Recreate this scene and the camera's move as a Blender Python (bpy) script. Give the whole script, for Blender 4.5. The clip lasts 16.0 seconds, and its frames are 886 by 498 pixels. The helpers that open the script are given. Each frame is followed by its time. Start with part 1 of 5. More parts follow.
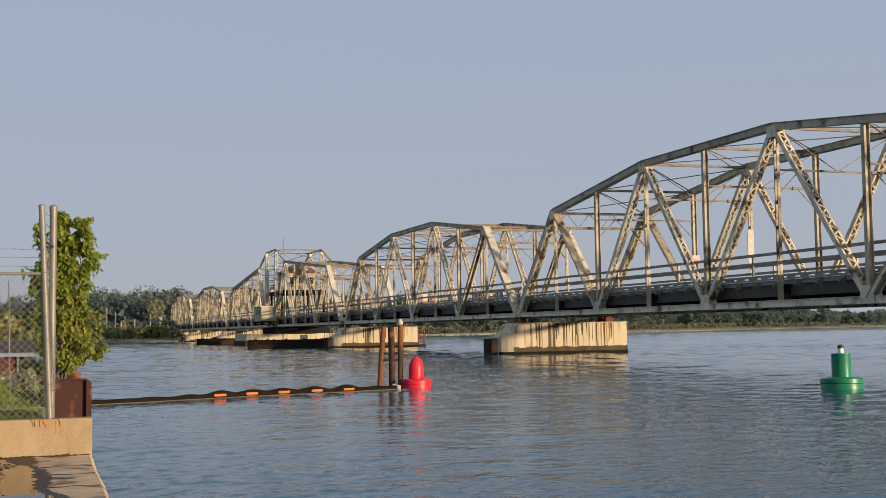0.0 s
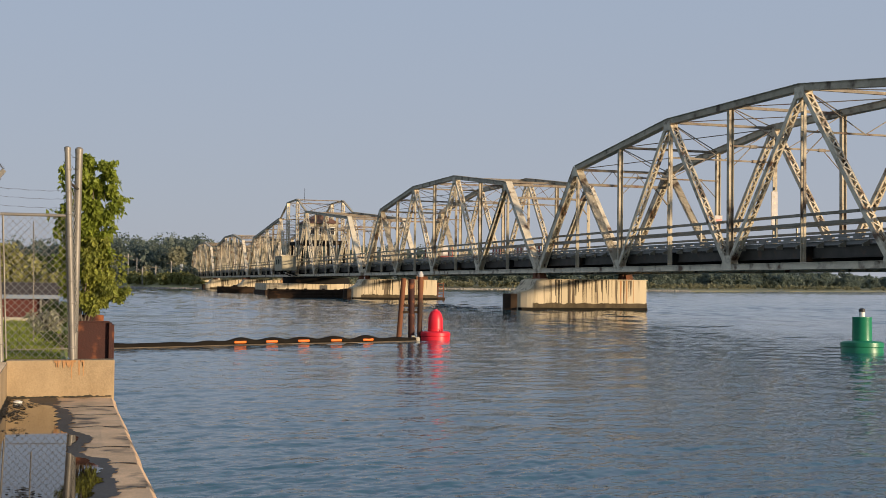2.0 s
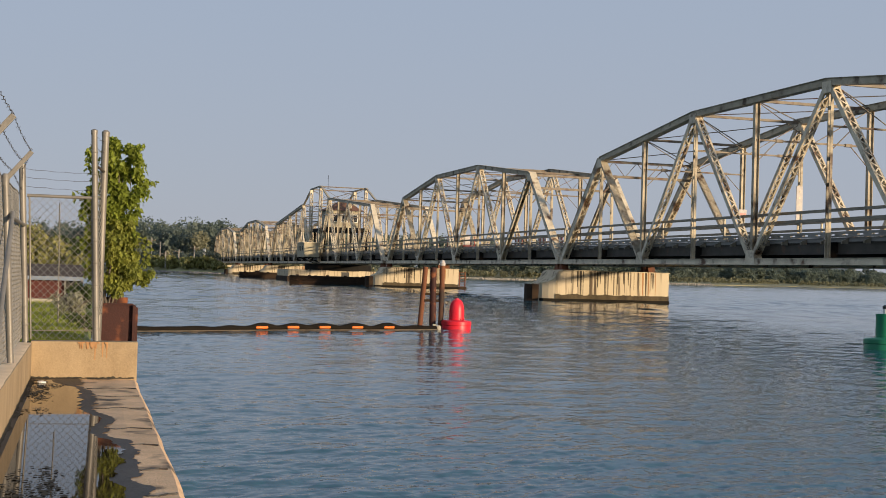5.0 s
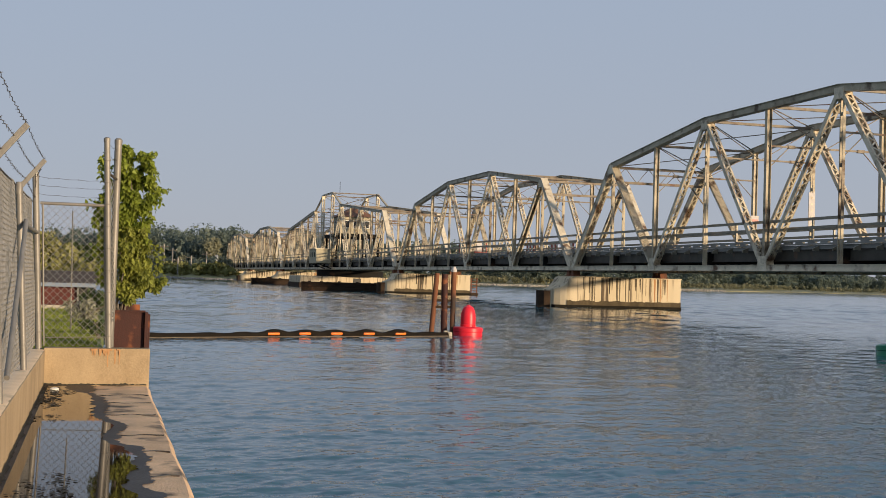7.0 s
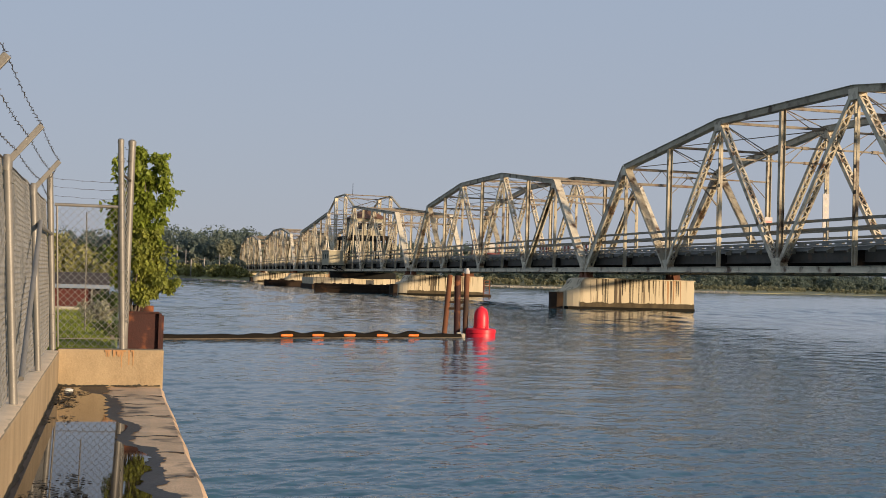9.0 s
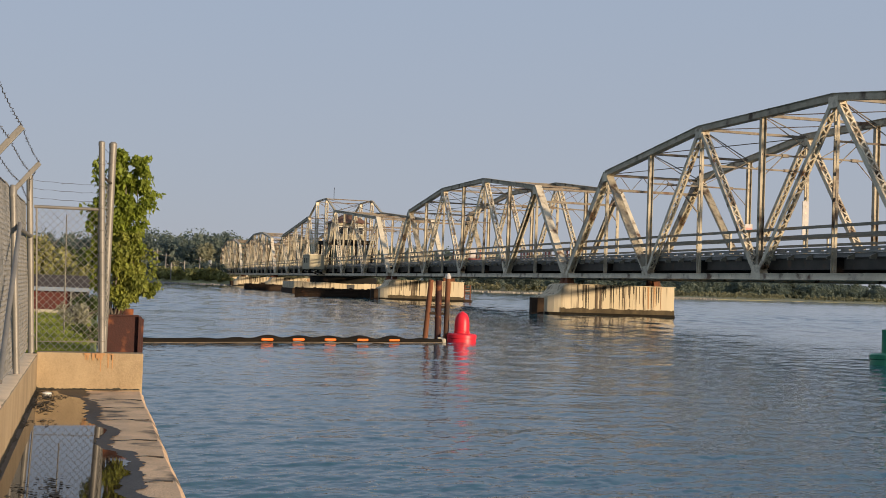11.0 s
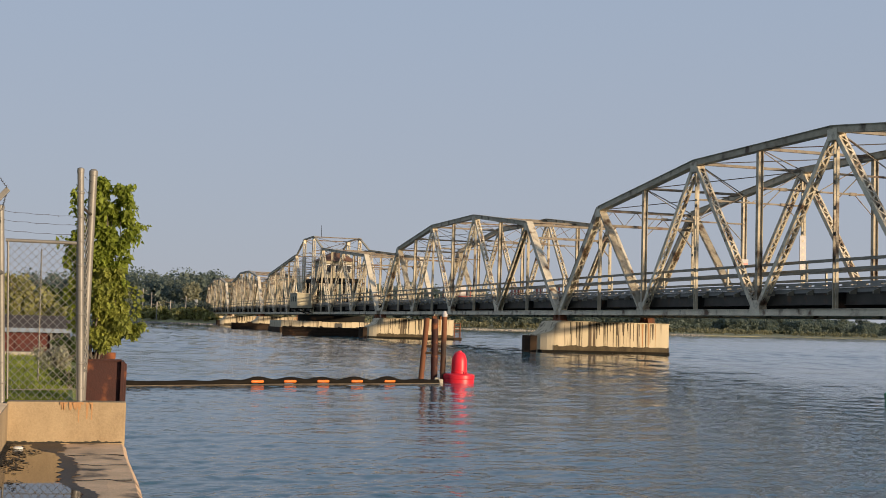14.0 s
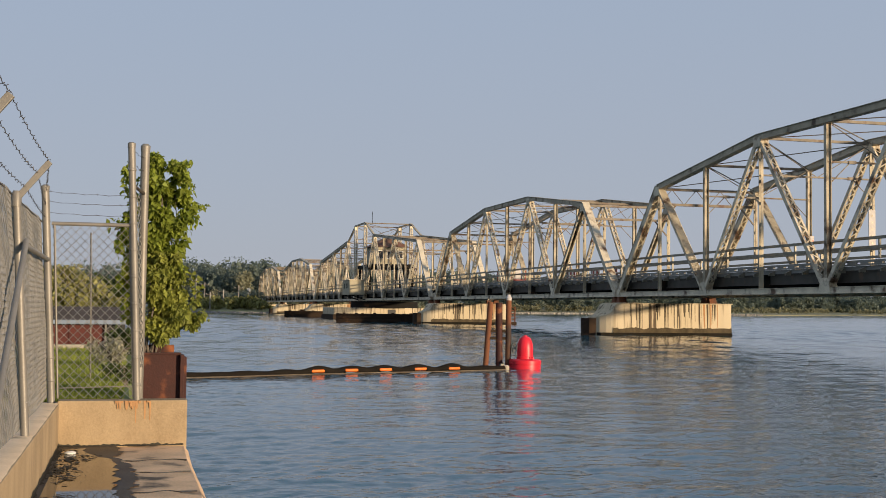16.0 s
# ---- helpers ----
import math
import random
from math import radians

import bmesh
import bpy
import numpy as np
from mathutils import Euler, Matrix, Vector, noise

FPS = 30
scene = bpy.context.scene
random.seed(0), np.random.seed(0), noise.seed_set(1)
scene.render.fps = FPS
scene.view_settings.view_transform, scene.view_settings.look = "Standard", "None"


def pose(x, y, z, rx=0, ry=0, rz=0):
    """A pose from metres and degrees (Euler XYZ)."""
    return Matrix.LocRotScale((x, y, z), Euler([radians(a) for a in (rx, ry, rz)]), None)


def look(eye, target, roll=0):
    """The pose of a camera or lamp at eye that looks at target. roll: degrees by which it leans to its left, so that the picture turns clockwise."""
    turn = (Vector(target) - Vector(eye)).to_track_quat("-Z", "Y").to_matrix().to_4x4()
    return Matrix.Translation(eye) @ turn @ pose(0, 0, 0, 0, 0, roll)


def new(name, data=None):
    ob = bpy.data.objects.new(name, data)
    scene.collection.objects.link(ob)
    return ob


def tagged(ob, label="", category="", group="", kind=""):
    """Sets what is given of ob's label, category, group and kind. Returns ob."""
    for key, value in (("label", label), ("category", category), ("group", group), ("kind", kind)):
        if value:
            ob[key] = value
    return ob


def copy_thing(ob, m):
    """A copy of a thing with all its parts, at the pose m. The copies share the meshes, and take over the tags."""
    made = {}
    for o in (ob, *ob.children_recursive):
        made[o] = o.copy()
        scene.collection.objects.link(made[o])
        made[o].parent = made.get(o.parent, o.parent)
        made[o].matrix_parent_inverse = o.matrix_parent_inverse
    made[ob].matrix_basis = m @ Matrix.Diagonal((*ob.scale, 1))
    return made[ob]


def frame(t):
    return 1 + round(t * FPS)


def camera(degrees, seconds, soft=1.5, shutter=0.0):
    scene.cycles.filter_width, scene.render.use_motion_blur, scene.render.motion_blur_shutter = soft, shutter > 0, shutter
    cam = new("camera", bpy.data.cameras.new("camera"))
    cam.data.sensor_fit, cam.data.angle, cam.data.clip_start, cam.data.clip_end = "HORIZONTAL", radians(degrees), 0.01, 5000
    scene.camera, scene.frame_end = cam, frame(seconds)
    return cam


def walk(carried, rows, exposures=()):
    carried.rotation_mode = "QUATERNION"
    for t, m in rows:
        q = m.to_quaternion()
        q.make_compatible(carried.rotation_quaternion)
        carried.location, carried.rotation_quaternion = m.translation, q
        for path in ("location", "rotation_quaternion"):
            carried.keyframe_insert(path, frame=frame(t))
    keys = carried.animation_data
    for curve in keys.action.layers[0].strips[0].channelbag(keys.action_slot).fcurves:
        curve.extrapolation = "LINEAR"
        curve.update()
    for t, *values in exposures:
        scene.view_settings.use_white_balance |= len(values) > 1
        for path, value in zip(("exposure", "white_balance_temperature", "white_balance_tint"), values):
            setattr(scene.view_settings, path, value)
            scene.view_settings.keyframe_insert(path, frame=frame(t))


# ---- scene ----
cam = camera(40.0, 16.0, soft=0.6)
PATH = [
    (0.0, (92.217, -36.902, 2.053), (73.271, -30.635, 3.382), -0.84),
    (0.5, (92.189, -36.937, 2.038), (73.162, -30.892, 3.239), -1.68),
    (1.0, (92.190, -36.922, 2.034), (73.120, -30.965, 2.963), -0.63),
    (1.5, (92.146, -36.933, 2.027), (73.067, -30.986, 2.804), -0.04),
    (2.0, (92.163, -36.929, 2.024), (73.079, -30.973, 2.599), 0.65),
    (2.5, (92.159, -36.932, 2.021), (73.073, -30.966, 2.420), 1.21),
    (3.0, (92.155, -36.938, 2.019), (73.066, -30.983, 2.410), 1.67),
    (3.5, (92.152, -36.949, 2.037), (73.028, -31.108, 2.407), 2.03),
    (4.0, (92.160, -36.941, 2.015), (73.008, -31.194, 2.383), 2.00),
    (6.5, (92.179, -36.950, 2.028), (72.950, -31.467, 2.481), 1.56),
    (7.0, (92.221, -36.943, 2.032), (72.976, -31.520, 2.516), 1.69),
    (7.5, (92.167, -36.957, 2.017), (72.909, -31.581, 2.506), 1.57),
    (8.0, (92.161, -36.955, 2.035), (72.888, -31.635, 2.522), 1.66),
    (8.5, (92.190, -36.947, 2.028), (72.902, -31.681, 2.519), 1.68),
    (10.8, (92.179, -36.953, 2.023), (72.857, -31.816, 2.565), 1.77),
    (11.0, (92.169, -36.953, 2.023), (72.955, -31.433, 2.621), 2.02),
    (11.5, (92.042, -36.968, 2.008), (72.933, -31.067, 2.121), 2.19),
    (12.0, (91.834, -36.931, 2.008), (72.690, -31.152, 2.311), 2.19),
    (12.5, (91.618, -36.887, 2.039), (72.492, -31.158, 3.213), 1.92),
    (13.0, (91.331, -36.927, 2.054), (72.222, -31.156, 3.305), 1.71),
    (13.5, (90.994, -36.929, 2.036), (71.870, -31.215, 3.306), 1.51),
    (14.0, (90.634, -36.863, 2.028), (71.505, -31.157, 3.253), 1.66),
    (14.5, (90.237, -36.905, 2.025), (71.102, -31.197, 3.148), 1.47),
    (15.0, (89.838, -36.864, 1.995), (70.669, -31.261, 3.070), 0.91),
    (15.5, (89.438, -36.846, 2.025), (70.084, -31.919, 3.102), 1.09),
    (16.0, (89.018, -36.858, 2.010), (69.659, -31.926, 2.971), 0.62),
]
walk(cam, [(t, look(eye, target, roll)) for t, eye, target, roll in PATH])

# ---- light ----
SUN_EL, SUN_AZ = 5.5, 34.0          # degrees; azimuth from +X towards +Y
world = bpy.data.worlds.new("sky")
scene.world = world
world.use_nodes = True
wn = world.node_tree.nodes
sky = wn.new("ShaderNodeTexSky")
sky.sky_type = "NISHITA"
sky.sun_disc = False
sky.sun_elevation = radians(SUN_EL)
sky.sun_rotation = radians(90 - SUN_AZ)
sky.altitude, sky.air_density, sky.dust_density, sky.ozone_density = 50, 1.0, 1.2, 4.0
haze = wn.new("ShaderNodeMix")          # even summer haze over the whole sky
haze.data_type = "RGBA"
haze.inputs["Factor"].default_value = 0.9
tc = wn.new("ShaderNodeTexCoord")
sep = wn.new("ShaderNodeSeparateXYZ")
rise = wn.new("ShaderNodeMapRange")
rise.inputs["From Max"].default_value = 0.32
tint = wn.new("ShaderNodeMix")
tint.data_type = "RGBA"
tint.inputs["A"].default_value = (3.34, 3.52, 4.02, 1)      # milky at the horizon
tint.inputs["B"].default_value = (2.80, 3.42, 4.42, 1)      # bluer higher up
wl = world.node_tree.links
wl.new(tc.outputs["Generated"], sep.inputs[0])
wl.new(sep.outputs["Z"], rise.inputs["Value"])
wl.new(rise.outputs[0], tint.inputs["Factor"])
high = wn.new("ShaderNodeMapRange")
high.inputs["From Min"].default_value, high.inputs["From Max"].default_value = 0.25, 0.75
deep = wn.new("ShaderNodeMix")
deep.data_type = "RGBA"
deep.inputs["B"].default_value = (2.5, 3.18, 4.25, 1)      # clearer overhead
wl.new(sep.outputs["Z"], high.inputs["Value"])
wl.new(high.outputs[0], deep.inputs["Factor"])
wl.new(tint.outputs["Result"], deep.inputs["A"])
wl.new(deep.outputs["Result"], haze.inputs["B"])
world.node_tree.links.new(sky.outputs[0], haze.inputs["A"])
world.node_tree.links.new(haze.outputs["Result"], wn["Background"].inputs["Color"])
wn["Background"].inputs["Strength"].default_value = 0.103
sun = new("sun", bpy.data.lights.new("sun", "SUN"))
sun.data.energy, sun.data.angle, sun.data.color = 4.7, radians(2.5), (1.0, 0.78, 0.53)
d = Vector((math.cos(radians(SUN_EL)) * math.cos(radians(SUN_AZ)), math.cos(radians(SUN_EL)) * math.sin(radians(SUN_AZ)), math.sin(radians(SUN_EL))))
sun.matrix_world = look(tuple(d * 60), (0, 0, 0))
scene.view_settings.exposure = 0.36


# ---- materials ----
def surf(name, c1, c2, scale=2.0, rough=0.7, metal=0.0, bump=0.15, fine=40.0, stretch=(1, 1, 1), stain=None, stain_scale=0.7, stain_at=0.58, per_object=0.0, spec=0.4, per_island=0.0):
    """Two-scale noise between c1 and c2, optional stain colour in patches or streaks, fine relief."""
    m = bpy.data.materials.new(name)
    m.use_nodes = True
    n, l = m.node_tree.nodes, m.node_tree.links
    b = n["Principled BSDF"]
    co = n.new("ShaderNodeTexCoord")
    mp = n.new("ShaderNodeMapping")
    mp.inputs["Scale"].default_value = stretch
    l.new(co.outputs["Object"], mp.inputs["Vector"])
    n1 = n.new("ShaderNodeTexNoise")
    n1.inputs["Scale"].default_value, n1.inputs["Detail"].default_value = scale, 6
    l.new(mp.outputs[0], n1.inputs["Vector"])
    n2 = n.new("ShaderNodeTexNoise")
    n2.inputs["Scale"].default_value, n2.inputs["Detail"].default_value = fine, 3
    l.new(co.outputs["Object"], n2.inputs["Vector"])
    add = n.new("ShaderNodeMath")
    add.operation = "MULTIPLY_ADD"
    l.new(n2.outputs["Fac"], add.inputs[0])
    add.inputs[1].default_value = 0.5
    l.new(n1.outputs["Fac"], add.inputs[2])
    mr = n.new("ShaderNodeMapRange")
    mr.inputs["From Min"].default_value, mr.inputs["From Max"].default_value = 0.5, 1.0
    l.new(add.outputs[0], mr.inputs["Value"])
    mix = n.new("ShaderNodeMix")
    mix.data_type = "RGBA"
    mix.inputs["A"].default_value, mix.inputs["B"].default_value = (*c1, 1), (*c2, 1)
    l.new(mr.outputs[0], mix.inputs["Factor"])
    out = mix.outputs["Result"]
    if stain:
        n3 = n.new("ShaderNodeTexNoise")
        n3.inputs["Scale"].default_value, n3.inputs["Detail"].default_value = stain_scale, 7
        mp3 = n.new("ShaderNodeMapping")
        mp3.inputs["Scale"].default_value = stretch
        mp3.inputs["Location"].default_value = (3.1, 7.7, 1.3)
        l.new(co.outputs["Object"], mp3.inputs["Vector"])
        l.new(mp3.outputs[0], n3.inputs["Vector"])
        r3 = n.new("ShaderNodeMapRange")
        r3.inputs["From Min"].default_value, r3.inputs["From Max"].default_value = stain_at, stain_at + 0.14
        l.new(n3.outputs["Fac"], r3.inputs["Value"])
        mx = n.new("ShaderNodeMix")
        mx.data_type = "RGBA"
        mx.inputs["B"].default_value = (*stain, 1)
        l.new(out, mx.inputs["A"])
        l.new(r3.outputs[0], mx.inputs["Factor"])
        out = mx.outputs["Result"]
    if per_object or per_island:
        oi = n.new("ShaderNodeObjectInfo" if per_object else "ShaderNodeNewGeometry")
        ro = n.new("ShaderNodeMapRange")
        k = per_object or per_island
        ro.inputs["To Min"].default_value, ro.inputs["To Max"].default_value = 1 - k, 1 + k
        l.new(oi.outputs["Random" if per_object else "Random Per Island"], ro.inputs["Value"])
        hs = n.new("ShaderNodeHueSaturation")
        l.new(ro.outputs[0], hs.inputs["Value"])
        l.new(out, hs.inputs["Color"])
        out = hs.outputs[0]
    l.new(out, b.inputs["Base Color"])
    b.inputs["Roughness"].default_value, b.inputs["Metallic"].default_value = rough, metal
    b.inputs["Specular IOR Level"].default_value = spec
    if bump:
        bp = n.new("ShaderNodeBump")
        bp.inputs["Strength"].default_value, bp.inputs["Distance"].default_value = bump, 0.02
        l.new(add.outputs[0], bp.inputs["Height"])
        l.new(bp.outputs[0], b.inputs["Normal"])
    return m


def leaf_mat(name, c1, c2, trans=0.3, vary=0.35):
    m = surf(name, c1, c2, scale=0.6, rough=0.55, bump=0, fine=3.0, per_island=vary, spec=0.3)
    n, l = m.node_tree.nodes, m.node_tree.links
    b = n["Principled BSDF"]
    t = n.new("ShaderNodeBsdfTranslucent")
    src = b.inputs["Base Color"].links[0].from_socket
    l.new(src, t.inputs["Color"])
    mixs = n.new("ShaderNodeMixShader")
    mixs.inputs[0].default_value = trans
    l.new(b.outputs[0], mixs.inputs[1])
    l.new(t.outputs[0], mixs.inputs[2])
    l.new(mixs.outputs[0], n["Material Output"].inputs["Surface"])
    return m


def water_mat(name, base, calm=1.0):
    m = bpy.data.materials.new(name)
    m.use_nodes = True
    n, l = m.node_tree.nodes, m.node_tree.links
    b = n["Principled BSDF"]
    b.inputs["Base Color"].default_value = (*base, 1)
    b.inputs["Roughness"].default_value = 0.05 if calm > 0.5 else 0.03
    b.inputs["IOR"].default_value = 1.33
    co = n.new("ShaderNodeTexCoord")
    last = None
    # (scale, stretch along the wind, strength, distance): the finest ripples; the waves are in the mesh
    for sc, st, stre, dist in ((6.0, (1.0, 0.8, 1), 1.0, 0.012), (13.0, (1.0, 0.9, 1), 1.0, 0.004)):
        mp = n.new("ShaderNodeMapping")
        mp.inputs["Scale"].default_value = st
        mp.inputs["Rotation"].default_value = (0, 0, radians(12))
        l.new(co.outputs["Object"], mp.inputs["Vector"])
        t = n.new("ShaderNodeTexNoise")
        t.inputs["Scale"].default_value, t.inputs["Detail"].default_value, t.inputs["Distortion"].default_value = sc, 1.5, 0.4
        l.new(mp.outputs[0], t.inputs["Vector"])
        # broad calm and ruffled patches
        g = n.new("ShaderNodeTexNoise")
        g.inputs["Scale"].default_value = 0.03
        l.new(co.outputs["Object"], g.inputs["Vector"])
        gr = n.new("ShaderNodeMapRange")
        gr.inputs["From Min"].default_value, gr.inputs["From Max"].default_value = 0.35, 0.65
        gr.inputs["To Min"].default_value, gr.inputs["To Max"].default_value = stre * 0.55 * calm, stre * calm
        l.new(g.outputs["Fac"], gr.inputs["Value"])
        bp = n.new("ShaderNodeBump")
        bp.inputs["Distance"].default_value = dist
        l.new(gr.outputs[0], bp.inputs["Strength"])
        l.new(t.outputs["Fac"], bp.inputs["Height"])
        if last:
            l.new(last, bp.inputs["Normal"])
        last = bp.outputs[0]
    l.new(last, b.inputs["Normal"])
    return m


STEEL = surf("weathered_bridge_paint", (0.72, 0.63, 0.465), (0.48, 0.41, 0.30), 1.2, 0.6, 0, 0.1, 25, stain=(0.12, 0.065, 0.035), stain_scale=1.1, stain_at=0.55, per_object=0.08)
# darker copy of the bridge paint: shade on members facing away from the sun
STEEL_SHADED = surf("shade_darkened_bridge_paint", (0.50, 0.43, 0.31), (0.31, 0.26, 0.18), 1.4, 0.65, 0, 0.1, 25, stain=(0.10, 0.065, 0.04), stain_scale=1.1, stain_at=0.55, per_object=0.08)
# near-black: the shade under the deck is put into this steel's colour
STEEL_DK = surf("shade_darkened_steel", (0.018, 0.0165, 0.014), (0.010, 0.0095, 0.0085), 1.2, 0.85, 0, 0.1, 25, stain=(0.06, 0.035, 0.02), stain_at=0.60, spec=0.1)
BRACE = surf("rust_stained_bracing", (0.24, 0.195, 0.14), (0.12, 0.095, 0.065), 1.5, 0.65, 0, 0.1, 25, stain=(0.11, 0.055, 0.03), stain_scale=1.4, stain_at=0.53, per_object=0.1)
# stringer paint darkened for the shade below the deck edge
FASCIA = surf("shade_darkened_stringer_paint", (0.075, 0.067, 0.054), (0.042, 0.038, 0.03), 1.3, 0.7, 0, 0.1, 25, stain=(0.10, 0.065, 0.04), stain_scale=1.2, stain_at=0.58)
DECK = surf("worn_concrete_deck", (0.30, 0.295, 0.28), (0.22, 0.215, 0.20), 1.0, 0.85, 0, 0.2, 30)
RAIL = surf("weathered_galvanised_rail", (0.29, 0.26, 0.195), (0.18, 0.16, 0.12), 1.5, 0.5, 0.2, 0.1, 30)
KERB = surf("pale_grey_kerb_steel", (0.28, 0.27, 0.24), (0.18, 0.172, 0.152), 1.5, 0.6, 0, 0.1, 30, stain=(0.12, 0.085, 0.055), stain_scale=1.5, stain_at=0.6)
PIER = surf("streaked_pier_concrete", (0.58, 0.485, 0.33), (0.45, 0.37, 0.25), 1.1, 0.85, 0, 0.25, 18, stretch=(1.0, 1.0, 0.05), stain=(0.10, 0.07, 0.045), stain_scale=3.4, stain_at=0.535)
PIER_WET = surf("wet_algae_concrete", (0.022, 0.019, 0.014), (0.012, 0.011, 0.009), 2.0, 0.9, 0, 0.3, 20, spec=0.05)
RUST_STREAK = surf("rust_run_on_concrete", (0.44, 0.25, 0.115), (0.32, 0.165, 0.07), 2.0, 0.85, 0, 0.2, 20, stretch=(1, 1, 0.15))
CONC = surf("tan_concrete", (0.40, 0.295, 0.175), (0.26, 0.188, 0.108), 3.2, 0.9, 0, 0.45, 45, stain=(0.23, 0.165, 0.10), stain_scale=2.2, stain_at=0.575, stretch=(1, 1, 0.45))
# very pale: the brightness of a sunlit wall top is put into this mortar
MORTAR = surf("sunlit_worn_mortar", (0.88, 0.66, 0.43), (0.68, 0.49, 0.305), 3.0, 0.9, 0, 0.3, 50, stain=(0.36, 0.27, 0.17), stain_scale=2.6, stain_at=0.60)
LEDGE = surf("worn_grey_concrete", (0.80, 0.535, 0.32), (0.48, 0.32, 0.19), 2.6, 0.9, 0, 0.5, 55, stain=(0.095, 0.075, 0.055), stain_scale=2.4, stain_at=0.555)
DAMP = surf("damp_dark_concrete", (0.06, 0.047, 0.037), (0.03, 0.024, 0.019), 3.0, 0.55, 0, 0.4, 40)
ALGAE = surf("dried_black_algae", (0.02, 0.018, 0.012), (0.035, 0.03, 0.02), 8.0, 0.8, 0, 0.5, 60)
GALV = surf("weathered_galvanised_pipe", (0.24, 0.22, 0.19), (0.165, 0.152, 0.132), 3.0, 0.5, 0.25, 0.1, 60)
WIRE = surf("galvanised_wire", (0.34, 0.32, 0.285), (0.24, 0.225, 0.20), 6.0, 0.5, 0.3, 0, 60)
BARB = surf("dark_barbed_wire", (0.10, 0.085, 0.07), (0.06, 0.05, 0.045), 6.0, 0.6, 0.3, 0, 60)
RUST = surf("rusted_sheet_steel", (0.058, 0.016, 0.011), (0.030, 0.0105, 0.0085), 2.2, 0.75, 0.1, 0.3, 40, stain=(0.26, 0.085, 0.03), stain_scale=2.6, stain_at=0.56)
RUST_PILE = surf("rusted_pipe_pile", (0.21, 0.078, 0.032), (0.10, 0.038, 0.02), 2.0, 0.8, 0.1, 0.3, 30, stretch=(1, 1, 0.3), stain=(0.045, 0.028, 0.02), stain_scale=2.6, stain_at=0.56)
RED = surf("faded_red_buoy_plastic", (0.70, 0.018, 0.035), (0.58, 0.015, 0.03), 2.0, 0.42, 0, 0.05, 30)
GREEN = surf("green_buoy_plastic", (0.012, 0.20, 0.10), (0.010, 0.16, 0.08), 2.0, 0.38, 0, 0.05, 30)
WHITE = surf("chalky_white_paint", (0.75, 0.74, 0.70), (0.62, 0.61, 0.58), 4.0, 0.6, 0, 0.05, 40)
SIGNW = surf("faded_sign_face", (0.50, 0.46, 0.43), (0.40, 0.37, 0.345), 4.0, 0.6, 0, 0.05, 40)
BLACK = surf("black_plastic", (0.02, 0.02, 0.02), (0.035, 0.033, 0.03), 4.0, 0.5, 0, 0.1, 40)
BOOM = surf("black_boom_fabric", (0.008, 0.007, 0.006), (0.018, 0.014, 0.010), 2.0, 0.95, 0, 0.3, 25, spec=0.08)
SKIRT = surf("sun_bleached_boom_skirt", (0.16, 0.12, 0.08), (0.045, 0.034, 0.024), 2.0, 0.8, 0, 0.3, 25)
ORANGE = surf("orange_float_plastic", (0.85, 0.20, 0.03), (0.72, 0.15, 0.02), 3.0, 0.45, 0, 0.05, 30)
TIMBER = surf("dark_creosoted_timber", (0.055, 0.035, 0.022), (0.03, 0.02, 0.014), 2.0, 0.9, 0, 0.4, 20, stain=(0.16, 0.075, 0.035), stain_at=0.60, spec=0.12)
ROOF_T = surf("red_brown_roof", (0.19, 0.095, 0.06), (0.13, 0.065, 0.042), 3.0, 0.8, 0, 0.3, 20)
TAN = surf("tan_house_siding", (0.42, 0.37, 0.255), (0.34, 0.295, 0.20), 2.0, 0.75, 0, 0.1, 20)
GLASS = surf("dark_window_glass", (0.02, 0.022, 0.025), (0.03, 0.032, 0.035), 3.0, 0.08, 0, 0, 20, spec=0.6)
GRASS_G = surf("lawn_soil", (0.17, 0.20, 0.04), (0.11, 0.14, 0.03), 0.8, 0.95, 0, 0.4, 8)
BLADE = leaf_mat("grass_blades", (0.19, 0.235, 0.035), (0.27, 0.29, 0.055), 0.35)
SHORE = surf("sandy_shore_scrub", (0.30, 0.26, 0.16), (0.16, 0.17, 0.07), 0.08, 0.95, 0, 0.3, 1.5)
BANK = surf("dry_bank_grass", (0.36, 0.33, 0.17), (0.22, 0.22, 0.10), 0.25, 0.95, 0, 0.4, 2.0)
SAND = surf("pale_rubble_shore", (0.42, 0.37, 0.29), (0.30, 0.27, 0.21), 0.3, 0.95, 0, 0.4, 3.0)
LEAF = leaf_mat("vine_leaf", (0.30, 0.34, 0.045), (0.14, 0.185, 0.025), 0.4)
LEAF_OLIVE = leaf_mat("olive_vine_leaf", (0.31, 0.32, 0.06), (0.14, 0.17, 0.03), 0.35)
# distance haze is mixed into the far wood and shore scrub colours
LEAF_FAR_HAZED = leaf_mat("far_foliage", (0.13, 0.172, 0.145), (0.19, 0.215, 0.17), 0.55, 0.12)
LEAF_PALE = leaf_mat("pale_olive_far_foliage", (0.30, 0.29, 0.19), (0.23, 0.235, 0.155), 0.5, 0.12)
LEAF_HAZE = leaf_mat("haze_tinted_far_foliage", (0.13, 0.168, 0.14), (0.165, 0.195, 0.155), 0.55, 0.1)
LEAF_SHORE = leaf_mat("haze_tinted_shore_scrub", (0.27, 0.255, 0.15), (0.19, 0.195, 0.12), 0.35, 0.15)
# dark greens with shade put into the leaf colour
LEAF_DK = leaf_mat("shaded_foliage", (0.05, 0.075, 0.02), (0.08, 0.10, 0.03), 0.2)
